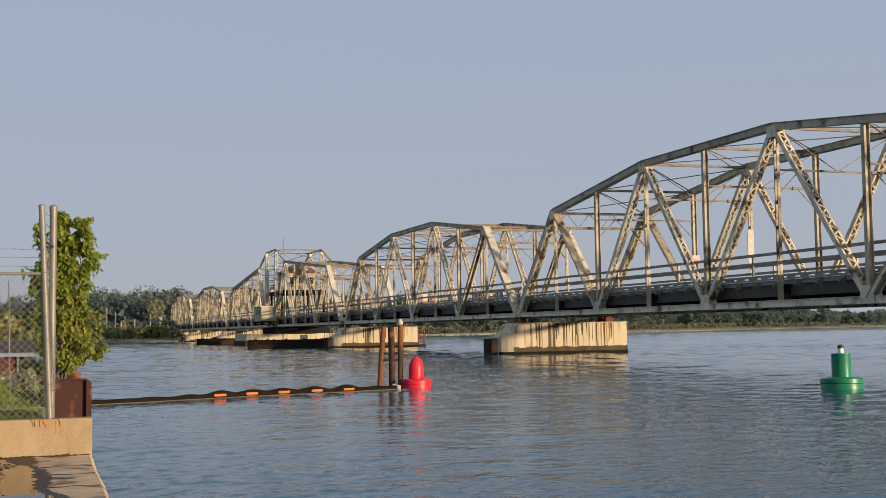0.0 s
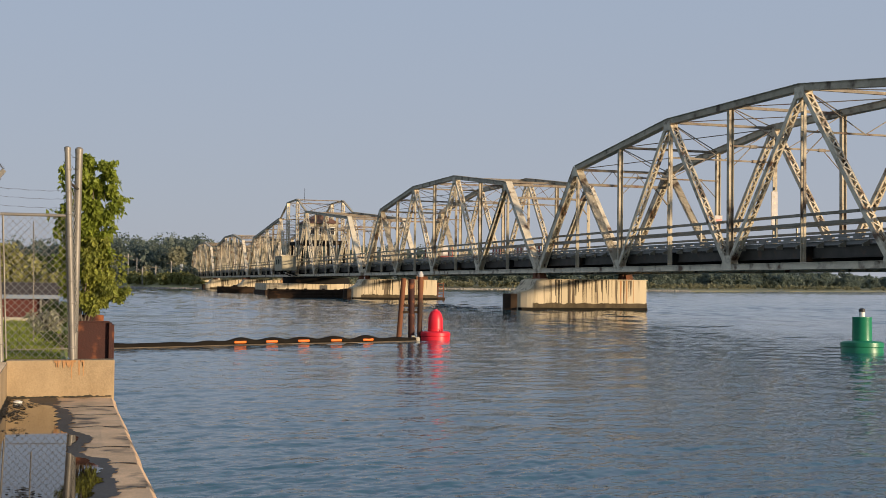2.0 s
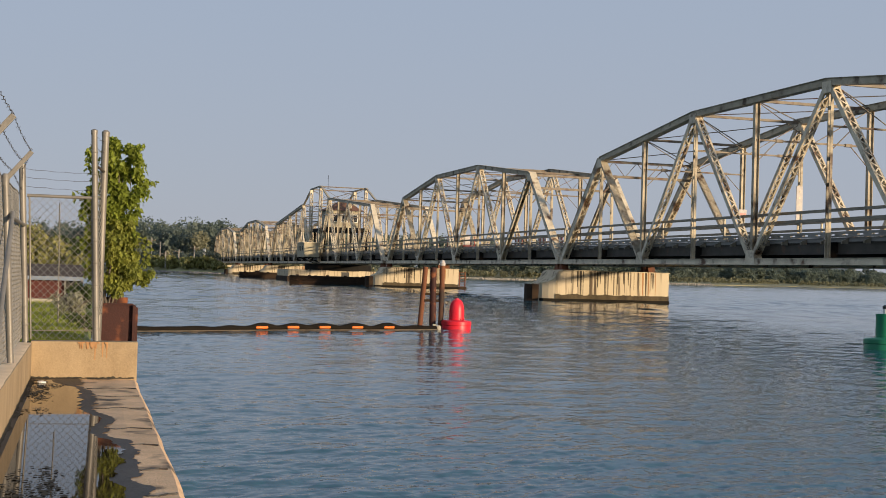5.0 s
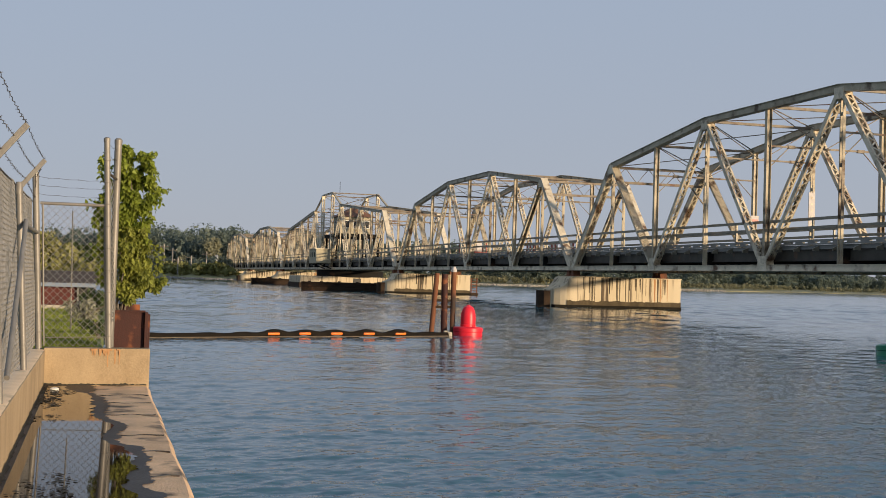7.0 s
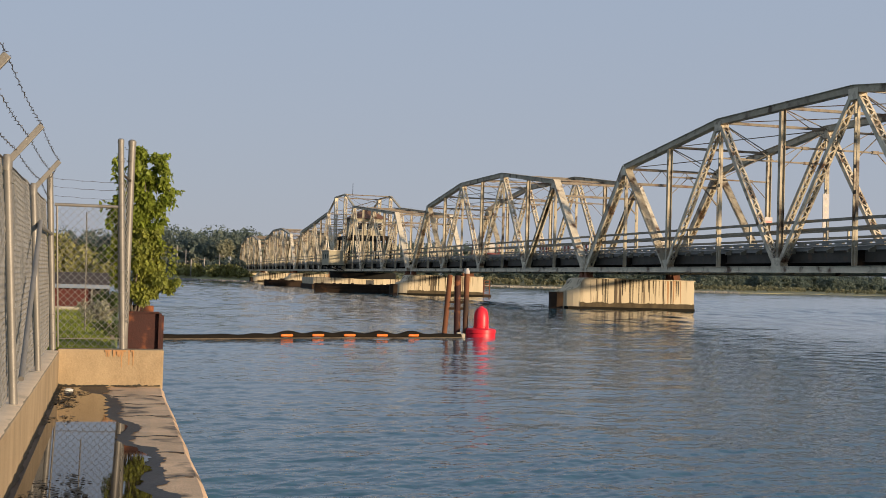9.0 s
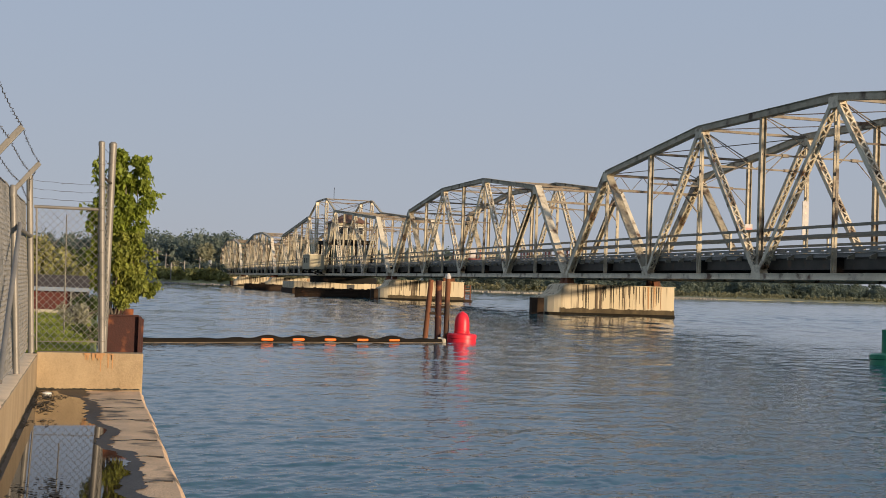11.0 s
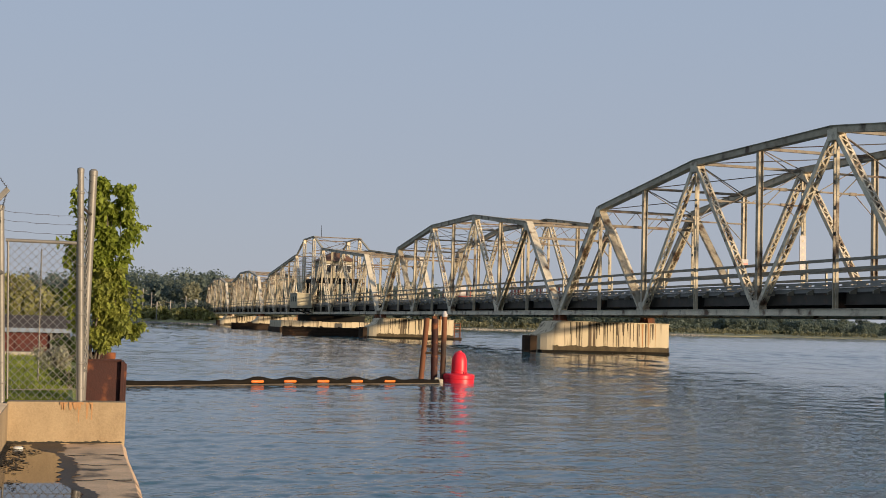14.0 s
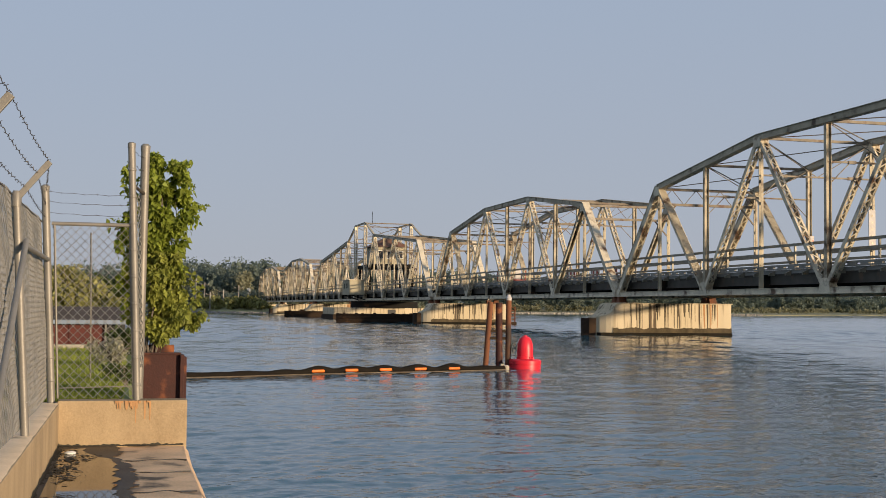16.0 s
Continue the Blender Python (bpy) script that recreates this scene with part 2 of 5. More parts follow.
LEAF_REED = leaf_mat("olive_scrub", (0.36, 0.33, 0.12), (0.21, 0.215, 0.08), 0.4)
BARK = surf("grey_bark", (0.17, 0.14, 0.11), (0.11, 0.09, 0.07), 3.0, 0.9, 0, 0.4, 20, stretch=(1, 1, 0.2))
POLE_W = surf("bleached_pole_wood", (0.36, 0.33, 0.29), (0.25, 0.23, 0.20), 2.0, 0.85, 0, 0.2, 20, stretch=(1, 1, 0.2))
BRICK = surf("red_brown_brick_wall", (0.10, 0.024, 0.018), (0.065, 0.018, 0.014), 3.0, 0.85, 0, 0.3, 25)
BLUEGREY = surf("pale_blue_grey_board", (0.20, 0.24, 0.30), (0.16, 0.19, 0.24), 3.0, 0.6, 0, 0.1, 25)
ROOFD = surf("brown_felt_roof", (0.075, 0.055, 0.042), (0.05, 0.038, 0.032), 2.0, 0.9, 0, 0.2, 20)
SIGN_RED = surf("red_barrier_board", (0.33, 0.06, 0.04), (0.26, 0.05, 0.035), 3.0, 0.5, 0, 0.05, 30)
PINK = surf("faded_pink_sign_paint", (0.58, 0.26, 0.22), (0.48, 0.22, 0.19), 4.0, 0.6, 0, 0.05, 40)
ROCK = surf("grey_riprap_stone", (0.34, 0.31, 0.27), (0.22, 0.20, 0.175), 1.2, 0.9, 0, 0.4, 8, per_island=0.25)
WATER = water_mat("rippled_lake_water", (0.028, 0.092, 0.126))
PUDDLE = water_mat("still_puddle", (0.026, 0.018, 0.012), 0.01)


# ---- mesh tools ----
class B:
    """Collects vertices and faces for one mesh."""

    def __init__(self):
        self.v, self.f = [], []

    def quadbox(self, pts):
        """Eight corners: four of the one end, four of the other, both in the same turn."""
        o = len(self.v)
        self.v += [tuple(p) for p in pts]
        for q in ((3, 2, 1, 0), (4, 5, 6, 7), (0, 1, 5, 4), (1, 2, 6, 5), (2, 3, 7, 6), (3, 0, 4, 7)):
            self.f.append(tuple(o + i for i in q))
        return self

    def box(self, a, b):
        (x0, y0, z0), (x1, y1, z1) = a, b
        return self.quadbox([(x0, y0, z0), (x1, y0, z0), (x1, y1, z0), (x0, y1, z0), (x0, y0, z1), (x1, y0, z1), (x1, y1, z1), (x0, y1, z1)])

    def beam(self, a, b, w, h, side=(0, 1, 0)):
        """A bar from a to b; w along side, h across it."""
        a, b = Vector(a), Vector(b)
        d = (b - a).normalized()
        s = Vector(side)
        s = (s - d * s.dot(d)).normalized()
        u = d.cross(s)
        s, u = s * w / 2, u * h / 2
        return self.quadbox([a - s - u, a + s - u, a + s + u, a - s + u, b - s - u, b + s - u, b + s + u, b - s + u])

    def tube(self, pts, r, n=8, cap=True):
        pts = [Vector(p) for p in pts]
        rs = r if isinstance(r, (list, tuple)) else [r] * len(pts)
        rings = []
        for i, p in enumerate(pts):
            d = (pts[min(i + 1, len(pts) - 1)] - pts[max(i - 1, 0)]).normalized()
            s = d.cross(Vector((0.13, 0.2, 1)) if abs(d.z) < 0.9 else Vector((1, 0.1, 0))).normalized()
            u = d.cross(s)
            o = len(self.v)
            for k in range(n):
                a = 2 * math.pi * k / n
                self.v.append(tuple(p + (s * math.cos(a) + u * math.sin(a)) * rs[i]))
            rings.append(o)
        for a, b in zip(rings, rings[1:]):
            for k in range(n):
                self.f.append((a + k, a + (k + 1) % n, b + (k + 1) % n, b + k))
        if cap:
            self.f.append(tuple(rings[0] + k for k in reversed(range(n))))
            self.f.append(tuple(rings[-1] + k for k in range(n)))
        return self

    def lathe(self, prof, n=32, at=(0, 0, 0)):
        rings = []
        for r, z in prof:
            rings.append(len(self.v))
            for k in range(n):
                a = 2 * math.pi * k / n
                self.v.append((at[0] + r * math.cos(a), at[1] + r * math.sin(a), at[2] + z))
        for a, b in zip(rings, rings[1:]):
            for k in range(n):
                self.f.append((a + k, a + (k + 1) % n, b + (k + 1) % n, b + k))
        self.f.append(tuple(rings[0] + k for k in reversed(range(n))))
        self.f.append(tuple(rings[-1] + k for k in range(n)))
        return self

    def prism(self, outline, z0, z1):
        o, n = len(self.v), len(outline)
        self.v += [(x, y, z0) for x, y in outline] + [(x, y, z1) for x, y in outline]
        self.f.append(tuple(o + i for i in reversed(range(n))))
        self.f.append(tuple(o + n + i for i in range(n)))
        for i in range(n):
            j = (i + 1) % n
            self.f.append((o + i, o + j, o + n + j, o + n + i))
        return self

    def mesh(self, name, mat, smooth=False, bevel=0.0):
        me = bpy.data.meshes.new(name)
        me.from_pydata(self.v, [], self.f)
        if bevel:
            bm = bmesh.new()
            bm.from_mesh(me)
            bmesh.ops.recalc_face_normals(bm, faces=bm.faces[:])
            es = [e for e in bm.edges if len(e.link_faces) == 2 and e.calc_face_angle(0) > 0.5]
            bmesh.ops.bevel(bm, geom=es, offset=bevel, segments=2, profile=0.7, affect="EDGES")
            bm.to_mesh(me)
            bm.free()
        me.materials.append(mat)
        if smooth:
            me.polygons.foreach_set("use_smooth", [True] * len(me.polygons))
            me.set_sharp_from_angle(angle=radians(40))
        return me


def part(name, data, parent, label="", at=None):
    """Links a mesh as one object under a thing or a part."""
    ob = new(name, data)
    ob.parent = parent
    if at is not None:
        ob.location = at
    if label:
        tagged(ob, label)
    return ob


def thing(name, label, category, at=(0, 0, 0), group="", kind=""):
    ob = new(name)
    ob.location = at
    return tagged(ob, label, category, group, kind)


def single(name, b, mat, label, category, at=(0, 0, 0), smooth=False, kind="", group="", bevel=0.0):
    ob = new(name, b.mesh(name, mat, smooth, bevel))
    ob.location = at
    return tagged(ob, label, category, group, kind)


def leaves(b, rng, centre, spread, count, size, droop=0.3):
    """Scatters small folded leaves in an ellipsoid, denser to its rim."""
    for _ in range(count):
        d = Vector((rng.gauss(0, 1), rng.gauss(0, 1), rng.gauss(0, 1))).normalized() * rng.uniform(0.35, 1.0) ** 0.6
        c = Vector(centre) + Vector((d.x * spread[0], d.y * spread[1], d.z * spread[2]))
        s = size * rng.uniform(0.6, 1.3)
        n = Vector((rng.gauss(0, 1), rng.gauss(0, 1), rng.gauss(0.5, 0.8))).normalized()
        a = n.orthogonal().normalized()
        a.rotate(Matrix.Rotation(rng.uniform(0, 6.28), 3, n))
        w = n.cross(a) * s * 0.42
        o = len(b.v)
        tip = c + a * s - Vector((0, 0, droop * s))
        b.v += [tuple(c), tuple(c + a * s * 0.5 + w + n * s * 0.12), tuple(tip), tuple(c + a * s * 0.5 - w + n * s * 0.12)]
        b.f += [(o, o + 1, o + 2), (o, o + 2, o + 3)]

# ---- water and land ----


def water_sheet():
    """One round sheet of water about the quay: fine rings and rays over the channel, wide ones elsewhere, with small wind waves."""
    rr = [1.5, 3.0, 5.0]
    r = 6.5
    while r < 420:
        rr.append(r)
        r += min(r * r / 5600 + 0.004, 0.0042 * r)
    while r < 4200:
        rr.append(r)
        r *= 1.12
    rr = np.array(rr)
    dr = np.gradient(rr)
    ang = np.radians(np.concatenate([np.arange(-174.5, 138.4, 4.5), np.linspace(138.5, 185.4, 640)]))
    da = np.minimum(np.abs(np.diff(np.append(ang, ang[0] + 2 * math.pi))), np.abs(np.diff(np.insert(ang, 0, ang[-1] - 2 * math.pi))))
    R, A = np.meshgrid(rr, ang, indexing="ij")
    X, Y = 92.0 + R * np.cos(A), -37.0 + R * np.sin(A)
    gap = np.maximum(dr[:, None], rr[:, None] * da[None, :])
    q = random.Random(77)
    Z = np.zeros_like(X)
    ruffle = 0.8 + 0.25 * np.sin(X * 0.11 + 0.7 * np.sin(Y * 0.13)) * np.sin(Y * 0.17 + X * 0.05)
    for lo, hi, slope, count in WAVES:
        for _ in range(count):
            lam = lo * (hi / lo) ** q.random()
            th = radians(WIND + q.gauss(0, 38))
            k = 2 * math.pi / lam
            ph = q.uniform(0, 6.28)
            amp = slope * math.sqrt(2 / count) / k
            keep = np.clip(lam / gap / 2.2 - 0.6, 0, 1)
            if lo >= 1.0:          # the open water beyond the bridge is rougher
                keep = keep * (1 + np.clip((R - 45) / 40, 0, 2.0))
            warp = 0.22 * lam * np.sin(X * 1.7 / (lam * 4) + ph) + 0.22 * lam * np.sin(Y * 1.3 / (lam * 4) + 2 * ph)
            Z += amp * keep * np.sin(k * (X * math.cos(th) + Y * math.sin(th) + warp) + ph)
    Z *= ruffle
    n, m = X.shape
    v = np.stack([X, Y, Z], -1).reshape(-1, 3)
    v = np.concatenate([v, [[92.0, -37.0, 0.0]]])
    a = (np.arange(n - 1)[:, None] * m + np.arange(m)[None, :])
    b = (np.arange(n - 1)[:, None] * m + (np.arange(m)[None, :] + 1) % m)
    quads = np.stack([a, a + m, b + m, b], -1).reshape(-1, 4)
    fan = np.stack([np.full(m, n * m), np.arange(m), (np.arange(m) + 1) % m], -1)
    me = bpy.data.meshes.new("water")
    me.vertices.add(len(v))
    me.vertices.foreach_set("co", v.ravel())
    idx = np.concatenate([quads.ravel(), fan.ravel()])
    me.loops.add(len(idx))
    me.loops.foreach_set("vertex_index", idx)
    start = np.concatenate([np.arange(len(quads)) * 4, len(quads) * 4 + np.arange(m) * 3])
    me.polygons.add(len(start))
    me.polygons.foreach_set("loop_start", start)
    me.polygons.foreach_set("use_smooth", np.ones(len(start), bool))
    me.update(calc_edges=True)
    me.materials.append(WATER)
    return tagged(new("water", me), "blue-grey lake channel with small wind ripples", "water", kind="structure")


WIND = 195.0          # degrees; the way the ripples run
# (shortest and longest wave in metres, mean slope, how many)
WAVES = ((0.11, 0.22, 0.08, 18), (0.22, 0.45, 0.088, 18), (0.45, 1.0, 0.05, 14), (1.0, 2.4, 0.028, 10), (2.4, 6.0, 0.013, 8), (6.0, 14.0, 0.006, 6))
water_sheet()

rng = random.Random(4)


def land(name, outline, inner, z_edge, z_top, mat, label, step=14.0):
    """A bank that rises from the water along an outline; the inner outline lies higher."""
    b = B()
    n = len(outline)
    b.v = [(x, y, -0.6) for x, y in outline] + [(x, y, z_edge) for x, y in outline] + [(x, y, z_top) for x, y in inner]
    for i in range(n - 1):
        b.f += [(i, i + 1, n + i + 1, n + i), (n + i, n + i + 1, 2 * n + i + 1, 2 * n + i)]
    me = b.mesh(name, mat)
    bm = bmesh.new()
    bm.from_mesh(me)
    bmesh.ops.subdivide_edges(bm, edges=bm.edges[:], cuts=7, use_grid_fill=True)
    for v in bm.verts:
        k = noise.noise(Vector((v.co.x * 0.06, v.co.y * 0.06, 0)))
        v.co.x += k * 4
        v.co.y += noise.noise(Vector((v.co.x * 0.05, v.co.y * 0.05, 9))) * 4
        if v.co.z > 0.1:
            v.co.z += 0.35 * noise.noise(v.co * 0.15)
    bm.to_mesh(me)
    bm.free()
    return tagged(new(name, me), label, "ground", kind="structure")


far_line = [(-315, -30), (-300, 8), (-335, 70), (-375, 140), (-400, 235), (-520, 357), (-620, 500), (-1000, 1250)]
land("ground_far", far_line, [(x - 700, y + 350) for x, y in far_line], 0.15, 9.0, SHORE, "low scrubby far shore with sandy edge")
left_line = [(-232, -2), (-228, -13), (-258, -22), (-320, -24), (-400, -30), (-560, -90), (-900, -420)]
land("ground_west", left_line, [(x - 500, y + 90) for x, y in left_line], 0.12, 8.0, SHORE, "grassy river bank beside the bridge abutment")


def rubble(name, line, count, size, z, label, seed, mat):
    """Loose stones thrown along a line."""
    r = random.Random(seed)
    b = B()
    for _ in range(count):
        i = r.randrange(len(line) - 1)
        k = r.random()
        x = line[i][0] * (1 - k) + line[i + 1][0] * k + r.gauss(0, 2.0)
        y = line[i][1] * (1 - k) + line[i + 1][1] * k + r.gauss(0, 2.0)
        s = size * r.uniform(0.5, 1.3)
        ang = r.uniform(0, 3.1)
        c, t = math.cos(ang) * s, math.sin(ang) * s
        h = s * r.uniform(0.25, 0.5)
        zz = z + r.uniform(-0.15, 0.25)
        b.quadbox([(x - c, y - t, zz - h), (x + t, y - c, zz - h), (x + c, y + t, zz - h), (x - t, y + c, zz - h), (x - c * 0.6, y - t * 0.7, zz + h), (x + t * 0.7, y - c * 0.5, zz + h * 0.7), (x + c * 0.5, y + t * 0.6, zz + h), (x - t * 0.7, y + c * 0.7, zz + h * 0.8)])
    return single(name, b, mat, label, "stones", kind="stuff")


rubble("rubble_shore", [(-322, 60), (-362, 140), (-384, 222)], 5000, 0.5, 0.2, "pale rubble along the far waterline", 5, SAND)
land("ground_west", [(-231, 1), (-229, -13), (-259, -22), (-320, -24), (-400, -30)], [(-246, 1), (-250, -8), (-268, -14), (-330, -12), (-410, -14)], 0.3, 2.6, BANK, "olive grass slope of the river bank")
rubble("riprap", [(-226, 6), (-226, -12), (-262, -22), (-325, -24), (-400, -30)], 1500, 0.32, 0.1, "grey riprap stones on the river bank", 6, ROCK)


def woods(name, line, count, depth, height, leaf, mat, label, seed, per=70):
    """Many uneven crowns of leaf clumps behind a line."""
    r = random.Random(seed)
    b = B()
    for _ in range(count):
        i = r.randrange(len(line) - 1)
        k = r.random()
        dd = r.random() * depth
        x = line[i][0] * (1 - k) + line[i + 1][0] * k - dd
        y = line[i][1] * (1 - k) + line[i + 1][1] * k + dd * 0.3
        h = height * r.uniform(0.6, 1.12)
        w = h * r.uniform(0.24, 0.36)
        z0 = 1.0 + dd * 0.012
        for _ in range(r.randrange(4, 7)):
            c = (x + r.gauss(0, w * 0.6), y + r.gauss(0, w * 0.6), z0 + h * r.uniform(0.22, 0.82))
            q = w * r.uniform(0.45, 0.75)
            leaves(b, r, c, (q, q, q * 0.75), per // 5, leaf, 0.1)
            leaves(b, r, (c[0], c[1], c[2] - q * 0.2), (q * 0.7, q * 0.7, q * 0.6), per // 12, leaf * 2.2, 0.1)
    return single(name, b, mat, label, "trees", kind="stuff")


woods("woods_west", [(-330, -34), (-330, 20), (-345, 60), (-390, 150)], 230, 110, 18, 0.75, LEAF_FAR_HAZED, "dark green wood on the far bank", 11, 330)
woods("woods_west", [(-420, -120), (-345, -36)], 120, 80, 17, 0.75, LEAF_FAR_HAZED, "dark green wood on the river bank", 12, 330)
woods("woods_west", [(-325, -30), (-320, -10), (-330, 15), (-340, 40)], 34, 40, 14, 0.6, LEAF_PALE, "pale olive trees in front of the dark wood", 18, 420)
woods("woods_far", [(-440, 150), (-470, 240), (-580, 357), (-690, 520), (-1020, 1200)], 400, 120, 15, 0.8, LEAF_HAZE, "haze-tinted green wood along the far shore", 13, 330)
woods("woods_far", [(-560, 340), (-640, 450), (-760, 660), (-900, 960), (-1150, 1500)], 330, 110, 14, 0.9, LEAF_HAZE, "haze-tinted green wood further along the far shore", 16, 260)
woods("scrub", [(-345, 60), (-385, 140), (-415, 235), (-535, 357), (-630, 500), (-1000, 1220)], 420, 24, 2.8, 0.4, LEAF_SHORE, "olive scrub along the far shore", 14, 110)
woods("scrub", [(-230, -4), (-235, -13), (-262, -20)], 70, 10, 3.6, 0.4, LEAF_REED, "olive scrub on the bank beside the abutment", 15, 150)
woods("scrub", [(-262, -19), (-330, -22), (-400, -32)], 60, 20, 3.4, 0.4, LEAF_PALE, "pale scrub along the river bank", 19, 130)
woods("scrub", [(-244, -4), (-258, -15), (-300, -20)], 22, 14, 6.0, 0.5, LEAF_FAR_HAZED, "dark green bushes on the bank", 20, 220)

# ---- bridge ----
P = 7.32          # panel
WID = 7.65        # between the two trusses
ZB = 3.18         # bottom chord
H1, H3 = 10.84, 12.55


def laced(a, b, w, d, cover=False, pitch=0.42):
    """Two side plates with flanges and zigzag bars over the upper and lower faces; cover: 1 for a plate on the upper face, 2 for plates on both."""
    m = B()
    a, b = Vector(a), Vector(b)
    L = (b - a).length
    dr = (b - a).normalized()
    s = Vector((0, 1, 0))
    u = dr.cross(s)
    if u.z < 0:
        u = -u
    for k in (-1, 1):
        m.beam(a + s * k * w / 2, b + s * k * w / 2, 0.03, d)
        for j in (-1, 1):
            m.beam(a + s * k * (w / 2 - 0.05) + u * j * (d / 2 - 0.01), b + s * k * (w / 2 - 0.05) + u * j * (d / 2 - 0.01), 0.10, 0.02)
    n = max(4, int(L / pitch))
    for j in (-1, 1):
        if cover == 2 or (cover and j == 1):
            m.beam(a + u * (d / 2 + 0.012), b + u * (d / 2 + 0.012), w + 0.12, 0.024)
            continue
        for i in range(n):
            k = 1 if i % 2 else -1
            p0 = a + dr * (L * i / n) + s * k * (w / 2 - 0.04) + u * j * (d / 2 + 0.01)
            p1 = a + dr * (L * (i + 1) / n) - s * k * (w / 2 - 0.04) + u * j * (d / 2 + 0.01)
            m.beam(p0, p1, 0.085, 0.014, side=dr.cross(u))
        for e in (0.03, 0.97):
            c = a + dr * L * e + u * j * (d / 2 + 0.012)
            m.beam(c - dr * 0.3, c + dr * 0.3, w, 0.016)
    return m


def hanger(a, b, gap=0.26):
    """Two slender angles tied by batten plates."""
    m = B()
    a, b = Vector(a), Vector(b)
    for k in (-1, 1):
        m.beam(a + Vector((k * gap / 2, 0, 0)), b + Vector((k * gap / 2, 0, 0)), 0.16, 0.05)
    n = int((b - a).length / 1.3)
    for i in range(1, n):
        c = a + (b - a) * i / n
        m.box((c.x - gap / 2, -0.012, c.z - 0.1), (c.x + gap / 2, 0.012, c.z + 0.1))
    return m


def post(a, b, w=0.30, d=0.26):
    """A rolled H post."""
    m = B()
    for k in (-1, 1):
        m.beam(Vector(a) + Vector((0, k * w / 2, 0)), Vector(b) + Vector((0, k * w / 2, 0)), 0.025, d)
    m.beam(a, b, w, 0.02)
    return m


def span(name, label, xs, top, tower=()):
    """A through truss span on the panel points xs with node heights top (None at the ends), and its floor."""
    root = thing(name, label, "bridge span", group="bridge spans")
    n = len(xs) - 1
    mid = n // 2
    lo = lambda i: Vector((xs[i], 0, ZB))
    up = lambda i: Vector((xs[i], 0, top[i]))
    bends = [1] + [i for i in range(2, n - 1) if abs((top[i + 1] - top[i]) / (xs[i + 1] - xs[i]) - (top[i] - top[i - 1]) / (xs[i] - xs[i - 1])) > 0.004] + [n - 1]
    made = []
    for i, j in zip(bends, bends[1:]):
        thin = bool(tower) and (i in tower or j in tower)
        c = B().beam(up(i), up(j), 0.26 if thin else 0.50, 0.20 if thin else 0.36)
        dz = 0.115 if thin else 0.195
        c.beam(up(i) + Vector((0, 0, dz)), up(j) + Vector((0, 0, dz)), 0.32 if thin else 0.64, 0.03)
        made.append(("top_chord", c, ""))
    made.append(("bottom_chord", B().beam(lo(0), lo(n), 0.42, 0.36).beam(lo(0) + Vector((0, 0, 0.17)), lo(n) + Vector((0, 0, 0.17)), 0.56, 0.025).beam(lo(0) - Vector((0, 0, 0.17)), lo(n) - Vector((0, 0, 0.17)), 0.56, 0.025), ""))
    made.append(("end_post", laced(lo(0), up(1), 0.50, 0.46, True), "end post with a solid cover plate and laced underside"))
    made.append(("end_post", laced(lo(n), up(n - 1), 0.50, 0.46, True), "end post with a solid cover plate and laced underside"))
    for i in range(1, n - 1):
        if i in tower and i + 1 in tower:
            continue
        r = i if (i < mid or not tower) else n - 1 - i
        if tower:
            a, b = (up(i), lo(i + 1)) if (i % 2 == 1) == (i < mid) else (lo(i), up(i + 1))
        else:
            a, b = (up(i), lo(i + 1)) if i % 2 == 1 else (lo(i), up(i + 1))
        slim = not tower and i in (1, n - 2)
        made.append(("diagonal", laced(a, b, 0.46, 0.20 if slim else 0.27, 2 if slim else False, 0.36), "slim diagonal of solid plates" if slim else "diagonal with zigzag lacing bars"))
    for i in range(1, n):
        if i in tower:
            made.append(("tower_post", laced(lo(i), up(i), 0.5, 0.6), "tall laced tower post"))
        elif (i % 2 == 1) == (i < mid or not tower):
            made.append(("hanger", hanger(lo(i), up(i)), "slender double hanger"))
        else:
            made.append(("vertical_post", post(lo(i), up(i)), ""))
    for i in range(0, n + 1):
        bottom = (i % 2 == 0) if (not tower or i < mid) else ((n - i) % 2 == 0)
        if bottom:
            x, w2 = xs[i], 0.62 if 0 < i < n else 0.45
            for k in (-1, 1):
                g = B()
                y = k * 0.245
                pts = [(x - w2, ZB - 0.18), (x + w2, ZB - 0.18), (x + w2 * 0.8, ZB + 0.22), (x + 0.30, ZB + 0.68), (x - 0.30, ZB + 0.68), (x - w2 * 0.8, ZB + 0.22)]
                g.v += [(px, y - 0.012, pz) for px, pz in pts] + [(px, y + 0.012, pz) for px, pz in pts]
                g.f += [tuple(range(6)), tuple(6 + q for q in reversed(range(6)))] + [(q, 6 + q, 6 + (q + 1) % 6, (q + 1) % 6) for q in range(6)]
                made.append(("gusset_plate", g, ""))
        elif 0 < i < n:
            x, z = xs[i], top[i]
            for k in (-1, 1):
                made.append(("gusset_plate", B().box((x - 0.42, k * 0.27 - 0.012, z - 0.58), (x + 0.42, k * 0.27 + 0.012, z + 0.02)), ""))
    for nm, b, lab in made:
        # chords, posts and hangers get the paint with shade in its colour
        me = b.mesh(nm, STEEL_SHADED if nm in ("top_chord", "vertical_post", "hanger") else STEEL)
        part(nm, me, root, lab)
        part(nm, me, root, lab, at=(0, WID, 0))
    # overhead bracing
    strut = {}
